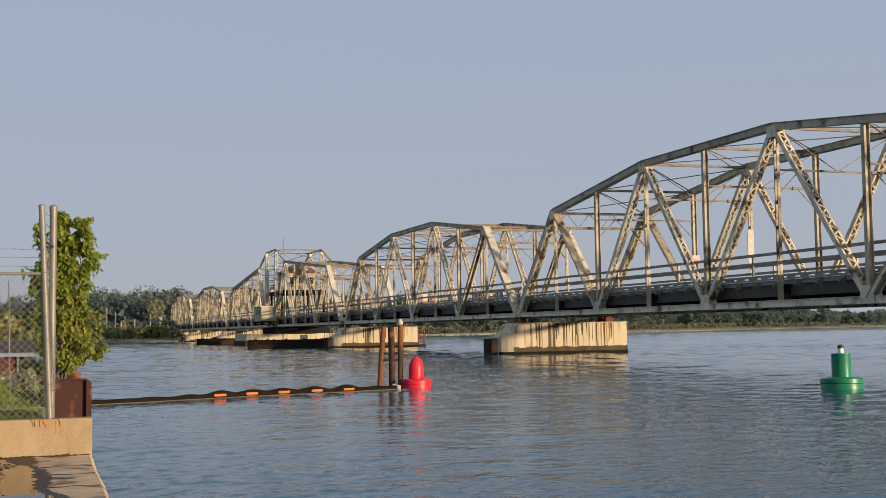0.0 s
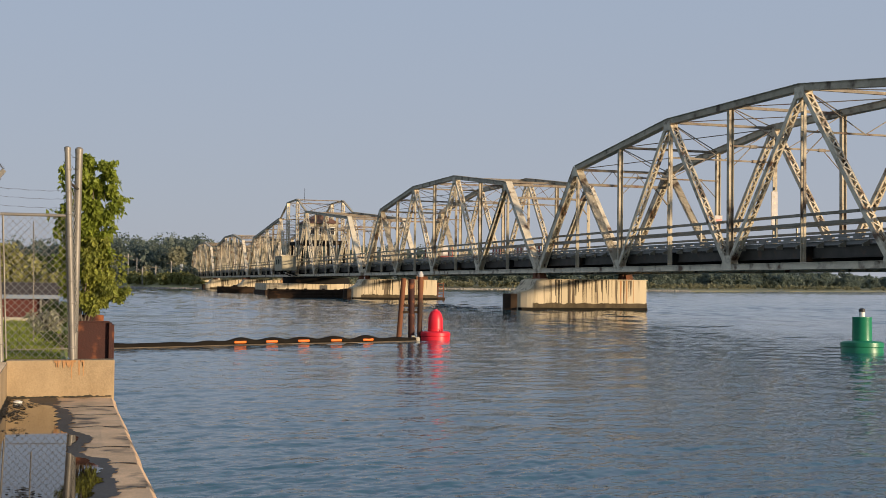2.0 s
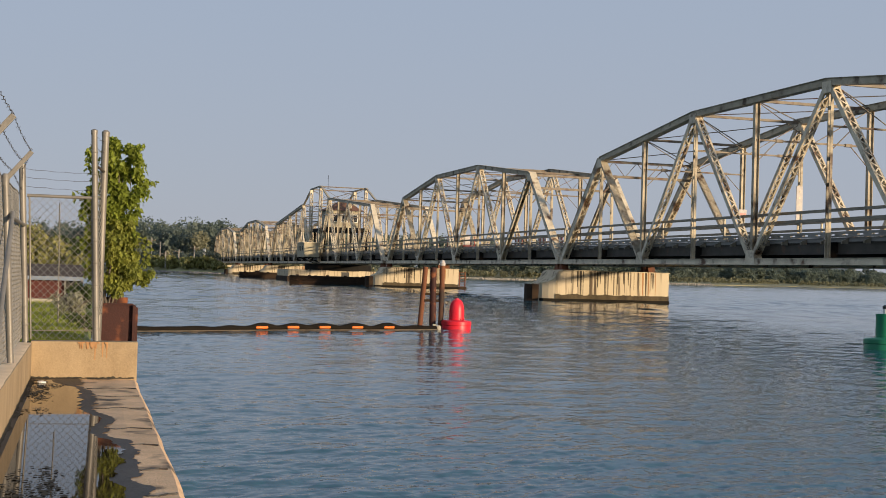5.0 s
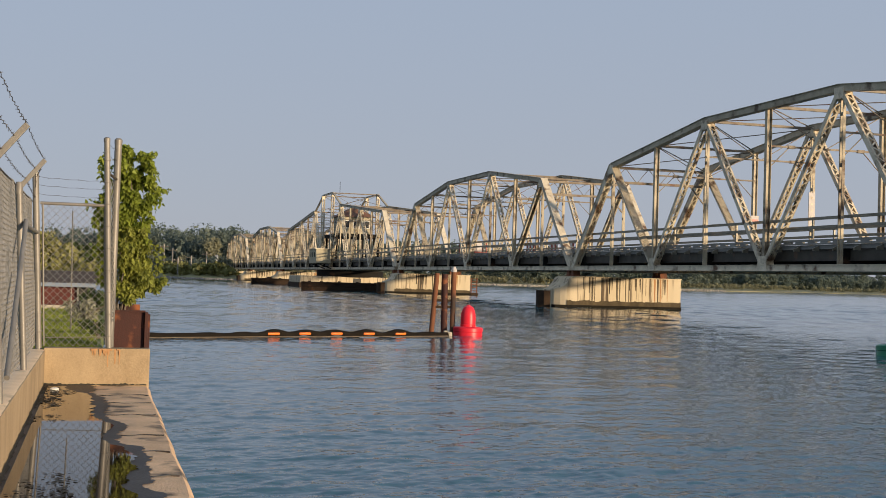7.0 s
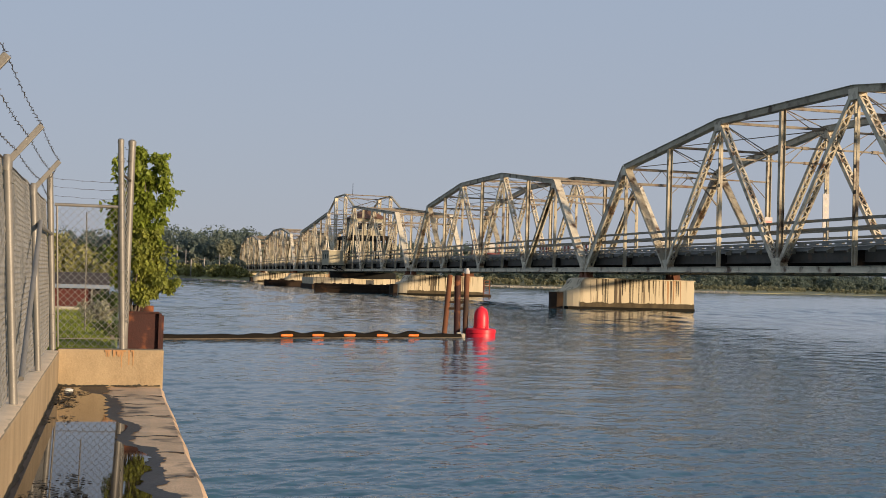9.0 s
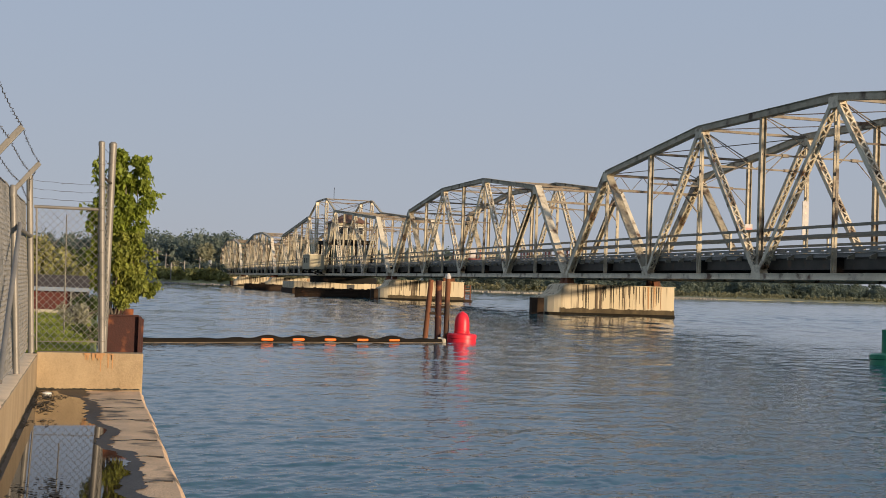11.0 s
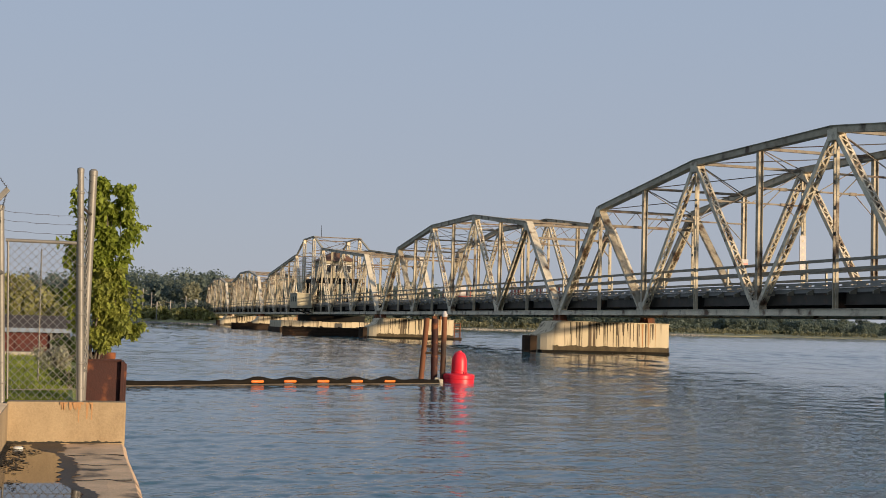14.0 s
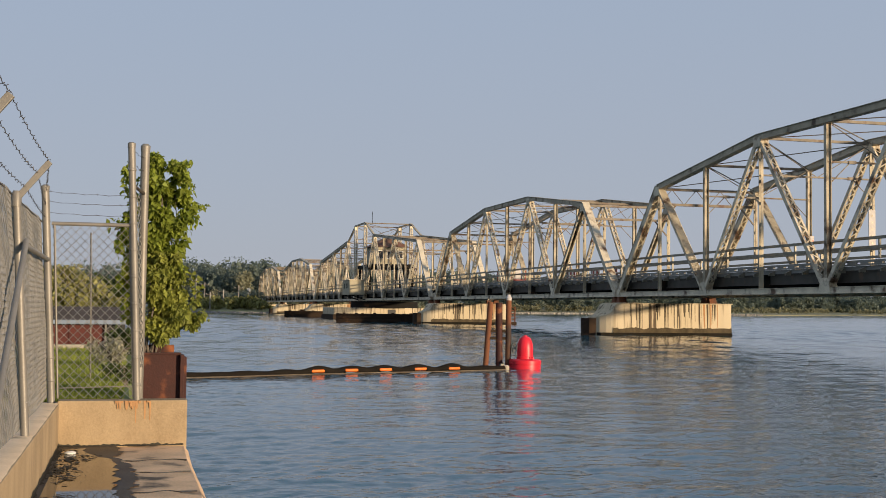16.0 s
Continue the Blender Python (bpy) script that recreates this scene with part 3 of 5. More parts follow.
    for i in range(1, n):
        z = top[i]
        s = B()
        if i in (1, n - 1):
            zz = z - 0.1
            for dz in (0, -1.1):
                s.box((xs[i] - 0.10, 0, zz + dz - 0.09), (xs[i] + 0.10, WID, zz + dz + 0.09))
            for k in range(8):
                y0, y1 = WID * k / 8, WID * (k + 1) / 8
                s.beam((xs[i], y0, zz - (0 if k % 2 else 1.1)), (xs[i], y1, zz - (1.1 if k % 2 else 0)), 0.07, 0.03, side=(1, 0, 0))
            for y, y2 in ((0.15, 1.3), (WID - 0.15, WID - 1.3)):
                s.beam((xs[i], y, zz - 2.4), (xs[i], y2, zz - 1.1), 0.10, 0.10, side=(1, 0, 0))
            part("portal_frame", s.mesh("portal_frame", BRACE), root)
        else:
            s.box((xs[i] - 0.07, 0, z - 0.12), (xs[i] + 0.07, WID, z + 0.04))
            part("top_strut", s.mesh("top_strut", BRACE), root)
            k = B()
            zl = max(z - 2.3, 9.6)
            k.box((xs[i] - 0.05, 0, zl - 0.05), (xs[i] + 0.05, WID, zl + 0.05))
            for y in (1.5, WID - 1.5):
                k.box((xs[i] - 0.09, y - 0.22, zl - 0.09), (xs[i] + 0.09, y + 0.22, zl + 0.09))
            for a, b in (((0.2, z - 0.2), (WID / 2, zl)), ((WID - 0.2, z - 0.2), (WID / 2, zl)), ((0.15, zl - 1.2), (1.4, zl)), ((WID - 0.15, zl - 1.2), (WID - 1.4, zl))):
                k.beam((xs[i], a[0], a[1]), (xs[i], b[0], b[1]), 0.045, 0.045, side=(1, 0, 0))
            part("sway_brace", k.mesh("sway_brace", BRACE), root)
        if i < n - 1 and not (i in tower and i + 1 in tower):
            for ya, yb in ((0, WID), (WID, 0)):
                part("lateral_brace", B().beam((xs[i], ya, z - 0.05), (xs[i + 1], yb, top[i + 1] - 0.05), 0.05, 0.05).mesh("lateral_brace", BRACE), root)
    # floor; the shade below the deck is in the steel colours
    for i in range(n + 1):
        x = xs[i] + (0.25 if i == 0 else -0.25 if i == n else 0)
        fb = B().box((x - 0.02, 0.2, ZB + 0.1), (x + 0.02, WID - 0.2, ZB + 1.0))
        for z in (ZB + 0.1, ZB + 1.0):
            fb.box((x - 0.16, 0.2, z - 0.02), (x + 0.16, WID - 0.2, z + 0.02))
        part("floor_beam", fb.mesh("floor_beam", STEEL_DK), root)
    x0, x1 = xs[0] + 0.1, xs[-1] - 0.1
    for y in (0.62, 1.9, 3.2, 4.45, 5.75, WID - 0.62):
        sb = B().box((x0, y - 0.015, ZB + 0.42), (x1, y + 0.015, ZB + 1.02))
        for z in (ZB + 0.42, ZB + 1.02):
            sb.box((x0, y - 0.11, z - 0.02), (x1, y + 0.11, z + 0.02))
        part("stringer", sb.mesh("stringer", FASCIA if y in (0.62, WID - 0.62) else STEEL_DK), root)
    part("deck", B().box((x0, 0.5, ZB + 1.045), (x1, WID - 0.5, ZB + 1.27)).mesh("deck", DECK), root, "worn grey concrete roadway")
    for y in (0.42, WID - 0.42):
        kb = B().box((x0, y - 0.09, ZB + 1.28), (x1, y + 0.09, ZB + 1.37)).box((x0, y - 0.10, ZB + 1.45), (x1, y + 0.10, ZB + 1.57))
        for i in range(int((x1 - x0) / 1.22) + 1):
            kb.box((x0 + 1.22 * i, y - 0.085, ZB + 1.37), (min(x1, x0 + 1.22 * i + 0.7), y + 0.085, ZB + 1.45))
        part("kerb_beam", kb.mesh("kerb_beam", KERB), root, "pale slotted kerb beam")
        for z in (2.22, 2.70):
            part("guard_rail", B().box((x0, y - 0.06, ZB + z - 0.08), (x1, y + 0.06, ZB + z + 0.08)).mesh("guard_rail", RAIL, bevel=0.015), root)
    rp = B().box((-0.06, -0.05, 0), (0.06, 0.05, 1.15)).mesh("rail_post", RAIL)
    br = B().quadbox([(-0.05, -0.28, 0), (0.05, -0.28, 0), (0.05, 0.1, 0), (-0.05, 0.1, 0), (-0.05, -0.28, 0.14), (0.05, -0.28, 0.14), (0.05, 0.1, 0.3), (-0.05, 0.1, 0.3)]).mesh("deck_bracket", RAIL)
    k = int((x1 - x0) / 7.3)
    for i in range(k + 1):
        x = x0 + 0.2 + (x1 - x0 - 0.4) * i / k
        for y in (0.42, WID - 0.42):
            part("rail_post", rp, root, at=(x, y, ZB + 1.6))
    k = int((x1 - x0) / 1.83)
    for i in range(k + 1):
        part("deck_bracket", br, root, at=(x0 + 0.2 + (x1 - x0 - 0.4) * i / k, 0.36, ZB + 0.92))
    for x in (xs[0] + 0.25, xs[-1] - 0.25):
        for y in (0, WID):
            s = B().box((-0.38, -0.35, -0.70), (0.38, 0.35, -0.58)).quadbox([(-0.34, -0.3, -0.58), (0.34, -0.3, -0.58), (0.34, 0.3, -0.58), (-0.34, 0.3, -0.58), (-0.13, -0.3, -0.18), (0.13, -0.3, -0.18), (0.13, 0.3, -0.18), (-0.13, 0.3, -0.18)])
            part("bearing", s.mesh("bearing", RUST_PILE), root, "rusty cast bearing shoe", at=(x, y, ZB))
    return root


tops = [None, H1, (H1 + H3) / 2, H3, H3, H3, (H1 + H3) / 2, H1, None]
base = span("bridge_span", "pale weathered steel through-truss span with laced diagonals", [P * i for i in range(9)], tops)
base.location = (0.45, 0, 0)
for x in (-8 * P, -163.2 - 8 * P, -163.7 - 16 * P):
    copy_thing(base, pose(x, 0, 0))
E_ = 7.66
sx = [E_ * i for i in range(7)] + [E_ * 6 + 8.8 + E_ * i for i in range(7)]
arm = [None] + [H1 + (13.3 - H1) * (i - 1) / 4 for i in range(1, 6)]
swing = span("swing_span", "pale steel swing span with a raised centre tower", sx, arm + [15.75, 15.75] + arm[::-1], tower=(6, 7))
swing.location = (-162.0, 0, 0)
part("aerial_mast", B().tube([(sx[6] + 4.4, 2, 15.9), (sx[6] + 4.4, 2, 18.0)], 0.04, 6).mesh("aerial_mast", STEEL_DK), swing)


def operator_house():
    root = thing("operator_house", "tan bridge operator's house with a red-brown hipped roof", "cabin", (-109.2, WID / 2, 0))
    z0 = 8.9
    part("platform", B().box((-6.5, -3.5, z0 - 0.55), (6.5, 3.5, z0)).mesh("platform", STEEL_DK), root, "dark steel platform")
    part("wall", B().box((-3.6, -2.7, z0), (3.6, 2.7, z0 + 2.9)).mesh("wall", TAN), root)
    r = B()
    r.v = [(-4.1, -3.2, z0 + 2.9), (4.1, -3.2, z0 + 2.9), (4.1, 3.2, z0 + 2.9), (-4.1, 3.2, z0 + 2.9), (-1.4, 0, z0 + 4.7), (1.4, 0, z0 + 4.7)]
    r.f = [(0, 1, 5, 4), (1, 2, 5), (2, 3, 4, 5), (3, 0, 4), (3, 2, 1, 0)]
    part("roof", r.mesh("roof", ROOF_T), root, "red-brown hipped roof")
    for y in (-1.6, 0, 1.6):
        w = part("window", B().box((3.6, y - 0.55, z0 + 1.0), (3.66, y + 0.55, z0 + 2.3)).mesh("window", WHITE), root)
        part("pane", B().box((3.66, y - 0.46, z0 + 1.08), (3.675, y + 0.46, z0 + 2.22)).mesh("pane", GLASS), w)
    for x in (-2.2, 0, 2.2):
        w = part("window", B().box((x - 0.55, -2.76, z0 + 1.0), (x + 0.55, -2.7, z0 + 2.3)).mesh("window", WHITE), root)
        part("pane", B().box((x - 0.46, -2.775, z0 + 1.08), (x + 0.46, -2.76, z0 + 2.22)).mesh("pane", GLASS), w)
    for y in (-3.4, 3.4):
        for z in (0.55, 1.1):
            part("handrail", B().tube([(-6.4, y, z0 + z), (6.4, y, z0 + z)], 0.035, 6).mesh("handrail", RAIL), root)
    for x in (-6.2, -3, 0, 3, 6.2):
        part("leg", B().box((x - 0.15, -3.3, ZB + 1.27), (x + 0.15, -3.0, z0 - 0.55)).mesh("leg", STEEL_DK), root)
        part("leg", B().box((x - 0.15, 3.0, ZB + 1.27), (x + 0.15, 3.3, z0 - 0.55)).mesh("leg", STEEL_DK), root)


operator_house()


def equipment_cabin():
    root = thing("equipment_cabin", "small tan metal equipment cabin hung outside the swing span", "cabin", (-108.5, -1.7, 0))
    part("body", B().box((-3.4, -1.2, ZB + 0.75), (3.4, 1.3, ZB + 3.1)).mesh("body", TAN, bevel=0.05), root)
    part("roof", B().box((-3.55, -1.35, ZB + 3.1), (3.55, 1.35, ZB + 3.2)).mesh("roof", STEEL), root)
    for x in (-1.4, 0.3, 2.0):
        part("louvre", B().box((x - 0.22, -1.24, ZB + 1.8), (x + 0.22, -1.2, ZB + 2.6)).mesh("louvre", STEEL_DK), root)
    for x in (-3, 3):
        part("bracket", B().beam((x, -1.0, ZB + 0.75), (x, 1.55, ZB - 0.1), 0.2, 0.14, side=(1, 0, 0)).beam((x, -1.1, ZB + 0.7), (x, 1.55, ZB + 0.7), 0.2, 0.1, side=(1, 0, 0)).mesh("bracket", STEEL_DK), root)


equipment_cabin()


def pier_mesh():
    """A wall pier with a square far end and a stepped, rounded cutwater at the near end."""
    b = B()
    zt = 2.48
    # profile along Y of the top edge
    prof = [(8.74, zt), (-0.75, zt), (-0.9, zt - 0.05), (-1.02, zt - 0.2), (-1.15, zt - 0.45), (-1.35, zt - 0.7), (-1.65, zt - 0.88), (-2.05, zt - 0.98), (-2.25, zt - 1.06)]
    half = [1.7] * 5 + [1.62, 1.45, 1.1, 0.8]
    for (y, z), h in zip(prof, half):
        b.v += [(-h, y, z), (h, y, z), (-h * 1.04, y, -1.0), (h * 1.04, y, -1.0)]
    n = len(prof)
    for i in range(n - 1):
        o, q = 4 * i, 4 * (i + 1)
        b.f += [(o, o + 1, q + 1, q), (o + 1, o + 3, q + 3, q + 1), (o + 2, o, q, q + 2)]
    b.f += [(0, 2, 3, 1), (4 * n - 4, 4 * n - 3, 4 * n - 1, 4 * n - 2)]
    return b


PIER_RUN = surf("black_water_run", (0.10, 0.078, 0.05), (0.05, 0.04, 0.028), 3.0, 0.85, 0, 0.2, 20, stretch=(1, 1, 0.15))
PIER_ALG = surf("brown_algae_concrete", (0.11, 0.085, 0.052), (0.045, 0.037, 0.025), 2.2, 0.9, 0, 0.3, 20, stretch=(1, 1, 0.3), spec=0.1)
pier_body = pier_mesh().mesh("pier_body", PIER, bevel=0.04)
pier_cap = B().box((-1.78, -0.6, 2.48), (1.78, 8.82, 2.54)).mesh("coping", PIER, bevel=0.02)
tide = B().box((-1.80, -2.2, -0.5), (1.80, 8.80, 0.24)).mesh("waterline_band", PIER_WET, bevel=0.03)
nose = B().prism([(-0.85, -2.1), (0.85, -2.1), (0.75, -2.75), (0.3, -3.05), (-0.3, -3.05), (-0.75, -2.75)], -0.6, 1.32).mesh("cutwater", TIMBER, bevel=0.04)
joint = B().box((1.70, -0.02, 0.17), (1.712, 0.02, 2.47)).mesh("joint", PIER_WET)


def pier(x, seed):
    root = thing("bridge_pier", "tan concrete bridge pier with dark water streaks", "pier", (x, 0, 0), group="bridge piers")
    part("pier_body", pier_body, root)
    part("coping", pier_cap, root)
    part("waterline_band", tide, root, "dark wet algae band")
    al = B()
    nn = 90
    for i in range(nn + 1):
        y = -1.2 + 9.95 * i / nn
        z = 0.60 + 0.11 * noise.noise(Vector((y * 1.1, seed, 0))) + 0.10 * noise.noise(Vector((y * 5, seed, 2)))
        al.v += [(1.77, y, 0.1), (1.728 + 0.0195 * (2.48 - z) * 0.6 + 0.012, y, z)]
    for i in range(nn):
        al.f.append((2 * i, 2 * i + 2, 2 * i + 3, 2 * i + 1))
    part("algae_stain", al.mesh("algae_stain", PIER_ALG), root, "brown algae stain above the waterline")
    part("cutwater", nose, root, "dark steel-clad cutwater")
    r = random.Random(seed)
    for y in (2.4, 5.1):
        part("joint", joint, root, at=(0, y, 0))
    if seed == 1:
        for k, yy in enumerate((9.0, 9.75)):
            part("ladder_stile", B().box((1.2, yy - 0.06, -0.5), (1.35, yy + 0.06, 2.2)).mesh("ladder_stile", RUST_PILE), root)
        for k in range(6):
            part("ladder_rung", B().box((1.2, 9.0, 0.25 + 0.36 * k), (1.3, 9.75, 0.33 + 0.36 * k)).mesh("ladder_rung", RUST_PILE), root)
        part("ladder_foot", B().box((0.9, 8.86, -0.5), (1.6, 9.9, 0.3)).mesh("ladder_foot", TIMBER, bevel=0.03), root)
    # dark water runs below the deck joints, thickest in the middle of the face
    for i in range(30):
        y = r.gauss(2.7, 1.25) if i < 24 else r.uniform(4.6, 6.3)
        w = r.uniform(0.015, 0.085) if i < 24 else 0.018
        zl = r.choice((0.35, 0.45, 0.6, 1.2, 1.5, 1.8)) if i < 24 else r.uniform(0.6, 1.6)
        e = r.uniform(0.3, 0.8)
        xa, xb = 1.702 + 0.0005 * i, 1.702 + 0.0195 * (2.47 - zl) + 0.0005 * i
        ws = B().quadbox([(xa - 0.02, y - w, 2.47), (xa + 0.006, y - w, 2.47), (xa + 0.006, y + w, 2.47), (xa - 0.02, y + w, 2.47), (xb - 0.02, y - w * e, zl), (xb + 0.006, y - w * e, zl), (xb + 0.006, y + w * e * 0.7, zl), (xb - 0.02, y + w * e * 0.7, zl)])
        part("water_streak", ws.mesh("water_streak", PIER_RUN), root, "black-brown water streak")
    for i in range(10):
        y, w = r.gauss(6.75, 0.33), r.uniform(0.02, 0.085)
        zl, f = r.uniform(0.3, 1.3), 0.004 + 0.0015 * i
        e = r.uniform(0.2, 0.9)
        xa, xb = 1.702 + f, 1.702 + 0.0195 * (2.47 - zl) + f
        rs = B().quadbox([(xa - 0.03, y - w, 2.47), (xa, y - w, 2.47), (xa, y + w, 2.47), (xa - 0.03, y + w, 2.47), (xb - 0.03, y - w * e, zl), (xb, y - w * e, zl), (xb, y + w * e * 0.6, zl), (xb - 0.03, y + w * e * 0.6, zl)])
        part("rust_run", rs.mesh("rust_run", PIER_RUN if i % 4 == 1 else RUST_STREAK), root, "rust run below the bearing")
    return root


for i, x in enumerate((0.2, -58.3, -162.8, -222.2)):
    pier(x, i)


def pivot():
    root = thing("pivot_pier", "concrete pivot pier of the swing span", "pier", (-110, WID / 2, 0))
    part("pier_body", B().box((-7, -9.2, -1), (5, 7.5, 1.85)).mesh("pier_body", PIER, bevel=0.08), root)
    part("waterline_band", B().box((-7.2, -9.4, -0.6), (5.2, 7.7, 0.75)).mesh("waterline_band", TIMBER), root)
    part("drum", B().lathe([(5.6, 1.8), (5.6, 2.9)], 32).mesh("drum", STEEL_DK, True), root, "dark turning drum")
    part("hatch", B().box((5.0, -0.4, 0.9), (5.05, 0.9, 1.6)).mesh("hatch", BLACK), root)


pivot()


def fender(x, y, length, n, label):
    root = thing("timber_fender", label, "fender", (x, y, 0))
    for i in range(n):
        part("pile", B().tube([(0, length * i / (n - 1), -1), (0, length * i / (n - 1), 1.15 + 0.1 * math.sin(i * 2.3))], 0.2, 10).mesh("pile", TIMBER), root)
    part("sheeting", B().box((-0.15, -0.2, -1), (0.19, length + 0.2, 0.92)).mesh("sheeting", TIMBER, bevel=0.02), root, "tight dark timber sheeting")
    for z in (0.25, 0.62, 0.98):
        part("wale", B().box((0.2, -0.3, z - 0.14), (0.42, length + 0.3, z + 0.14)).mesh("wale", TIMBER, bevel=0.02), root)


fender(-66.0, -11.2, 9.6, 13, "low dark timber fender wall beside the pier")
fender(-134.0, -9.6, 11.0, 14, "low dark timber fender wall beyond the pivot pier")

b = B().box((-292, -1.5, 0.2), (-279.9, WID + 1.5, 2.48)).box((-292, -1.5, 2.4), (-285, -0.9, 5.2)).box((-292, WID + 0.9, 2.4), (-285, WID + 1.5, 5.2))
single("abutment", b, PIER, "concrete bridge abutment on the river bank", "abutment", bevel=0.06)
single("road", B().box((-420, -0.2, 3.4), (-285, WID + 0.2, 4.43)), DECK, "approach road behind the abutment", "road", kind="structure")


def clearance_sign():
    root = thing("signboard", "tall white signboard fixed to the truss", "sign", (22.9, WID - 0.35, 0))
    part("board", B().box((-0.03, -0.23, 5.9), (0.03, 0.23, 8.3)).mesh("board", SIGNW, bevel=0.01), root)
    for i in range(5):
        part("marking_bar", B().box((0.03, -0.06, 7.9 - 0.42 * i), (0.034, 0.06, 8.02 - 0.42 * i)).mesh("marking_bar", STEEL), root)


clearance_sign()


def post_sign():
    root = thing("small_sign", "small faded pink and white sign on a truss post", "sign", (15.24, WID - 0.02, 6.85))
    part("board", B().box((0, -0.3, -0.28), (0.03, 0.3, 0.28)).mesh("board", SIGNW, bevel=0.008), root)
    part("panel", B().box((0.03, -0.26, -0.24), (0.036, 0.26, 0.02)).mesh("panel", PINK), root, "faded pink panel")


post_sign()


def barricade(x, y, l, red):
    root = thing("road_barrier", "red and white striped road barrier on the bridge deck", "barrier", (x, y, ZB + 1.27), group="road barriers")
    for z in (0.55, 1.0):
        for i in range(5):
            part("board", B().box((-l / 2 + l * i / 5, -0.02, z), (-l / 2 + l * (i + 1) / 5, 0.02, z + 0.3)).mesh("board", SIGN_RED if (i % 2) ^ red else WHITE), root)
    for s in (-0.4, 0.4):
        part("leg", B().beam((s * l, -0.3, 0), (s * l, 0, 1.35), 0.05, 0.05).beam((s * l, 0.3, 0), (s * l, 0, 1.35), 0.05, 0.05).mesh("leg", GALV), root)


for i, x in enumerate((-46, -28, -22, -17)):
    barricade(x, WID - 1.2 if i % 2 else WID - 0.9, 2.4, i % 2)


def work_platform():
    root = thing("work_trailer", "red flat work trailer with white tanks on the bridge deck", "trailer", (-33.8, 1.9, ZB + 1.27))
    part("chassis", B().box((-2.6, -0.8, 0.42), (2.6, 0.8, 0.56)).mesh("chassis", SIGN_RED, bevel=0.02), root, "red flat frame")
    for x in (-1.5, 0.6):
        part("tank", B().box((x - 0.75, -0.65, 0.56), (x + 0.75, 0.65, 1.75)).mesh("tank", SIGNW, bevel=0.15), root, "white plastic tank")
        part("strap", B().box((x - 0.05, -0.665, 0.56), (x + 0.05, 0.665, 1.77)).mesh("strap", STEEL_DK), root)
    for x in (-2.5, 2.5):
        for y in (-0.75, 0.75):
            part("stake", B().box((x - 0.04, y - 0.04, 0.56), (x + 0.04, y + 0.04, 1.5)).mesh("stake", SIGN_RED), root)
    wh = B().tube([(0, -0.1, 0), (0, 0.1, 0)], 0.36, 18).mesh("wheel", BLACK, True)
    for x in (-0.5, 0.5):
        for y in (-0.82, 0.82):
            part("wheel", wh, root, at=(x, y, 0.36))


work_platform()


def utility_pole(x, y, h):
    root = thing("utility_pole", "grey wooden utility pole on the far bank", "pole", (x, y, 1.0), group="utility poles")
    part("pole", B().tube([(0, 0, 0), (0, 0, h)], 0.17, 8).mesh("pole", POLE_W, True), root)
    part("crossarm", B().box((-0.08, -1.2, h - 0.8), (0.08, 1.2, h - 0.65)).mesh("crossarm", BARK), root)
    for k in (-1.0, 0.0, 1.0):
        part("insulator", B().lathe([(0.06, 0), (0.08, 0.1), (0.03, 0.2)], 8, (0, k, h - 0.65)).mesh("insulator", WHITE), root)


for x, y, h in ((-262, -19.4, 8.5), (-262, -17.0, 7.5), (-246, -16.4, 4.6), (-250, -12.6, 5.4), (-246, -8.8, 6.4)):
    utility_pole(x, y, h)


def parked_car(x, y, mat, label):
    root = thing("parked_car", label, "car", (x, y, 1.05), group="cars on the far bank")
    part("body", B().box((-0.9, -2.1, 0.35), (0.9, 2.1, 0.95)).mesh("body", mat, bevel=0.12), root)
    part("cabin", B().quadbox([(-0.85, -1.2, 0.95), (0.85, -1.2, 0.95), (0.85, 1.4, 0.95), (-0.85, 1.4, 0.95), (-0.7, -0.7, 1.5), (0.7, -0.7, 1.5), (0.7, 1.0, 1.5), (-0.7, 1.0, 1.5)]).mesh("cabin", GLASS, bevel=0.05), root, "dark glazed cabin")
    w = B().tube([(-0.12, 0, 0), (0.12, 0, 0)], 0.33, 14).mesh("wheel", BLACK, True)
    for xx in (-0.8, 0.8):
        for yy in (-1.35, 1.35):
            part("wheel", w, root, at=(xx, yy, 0.33))


def notice():
    """Stands on the bank beside the road."""
    root = thing("notice_board", "small white notice on a post beside the abutment", "sign", (-262, -4.6, 4.0))
    part("post", B().box((-0.06, -0.06, -3.2), (0.06, 0.06, 2.2)).mesh("post", POLE_W), root)
    part("board", B().box((0.06, -0.45, 1.2), (0.12, 0.45, 2.9)).mesh("board", WHITE, bevel=0.01), root)


notice()
parked_car(-262, -29.5, WHITE, "white car parked on the far bank")
parked_car(-266, -33.5, WHITE, "white car parked on the far bank")
parked_car(-264, -26.0, STEEL_DK, "dark car parked on the far bank")

# ---- quay with wall and fence ----
ZL, ZW = 0.45, 0.95          # ledge, wall top
XE = 75.1                    # front of the end wall
YE, YW = -36.22, -37.60      # water edge of the ledge, inner face of the side wall

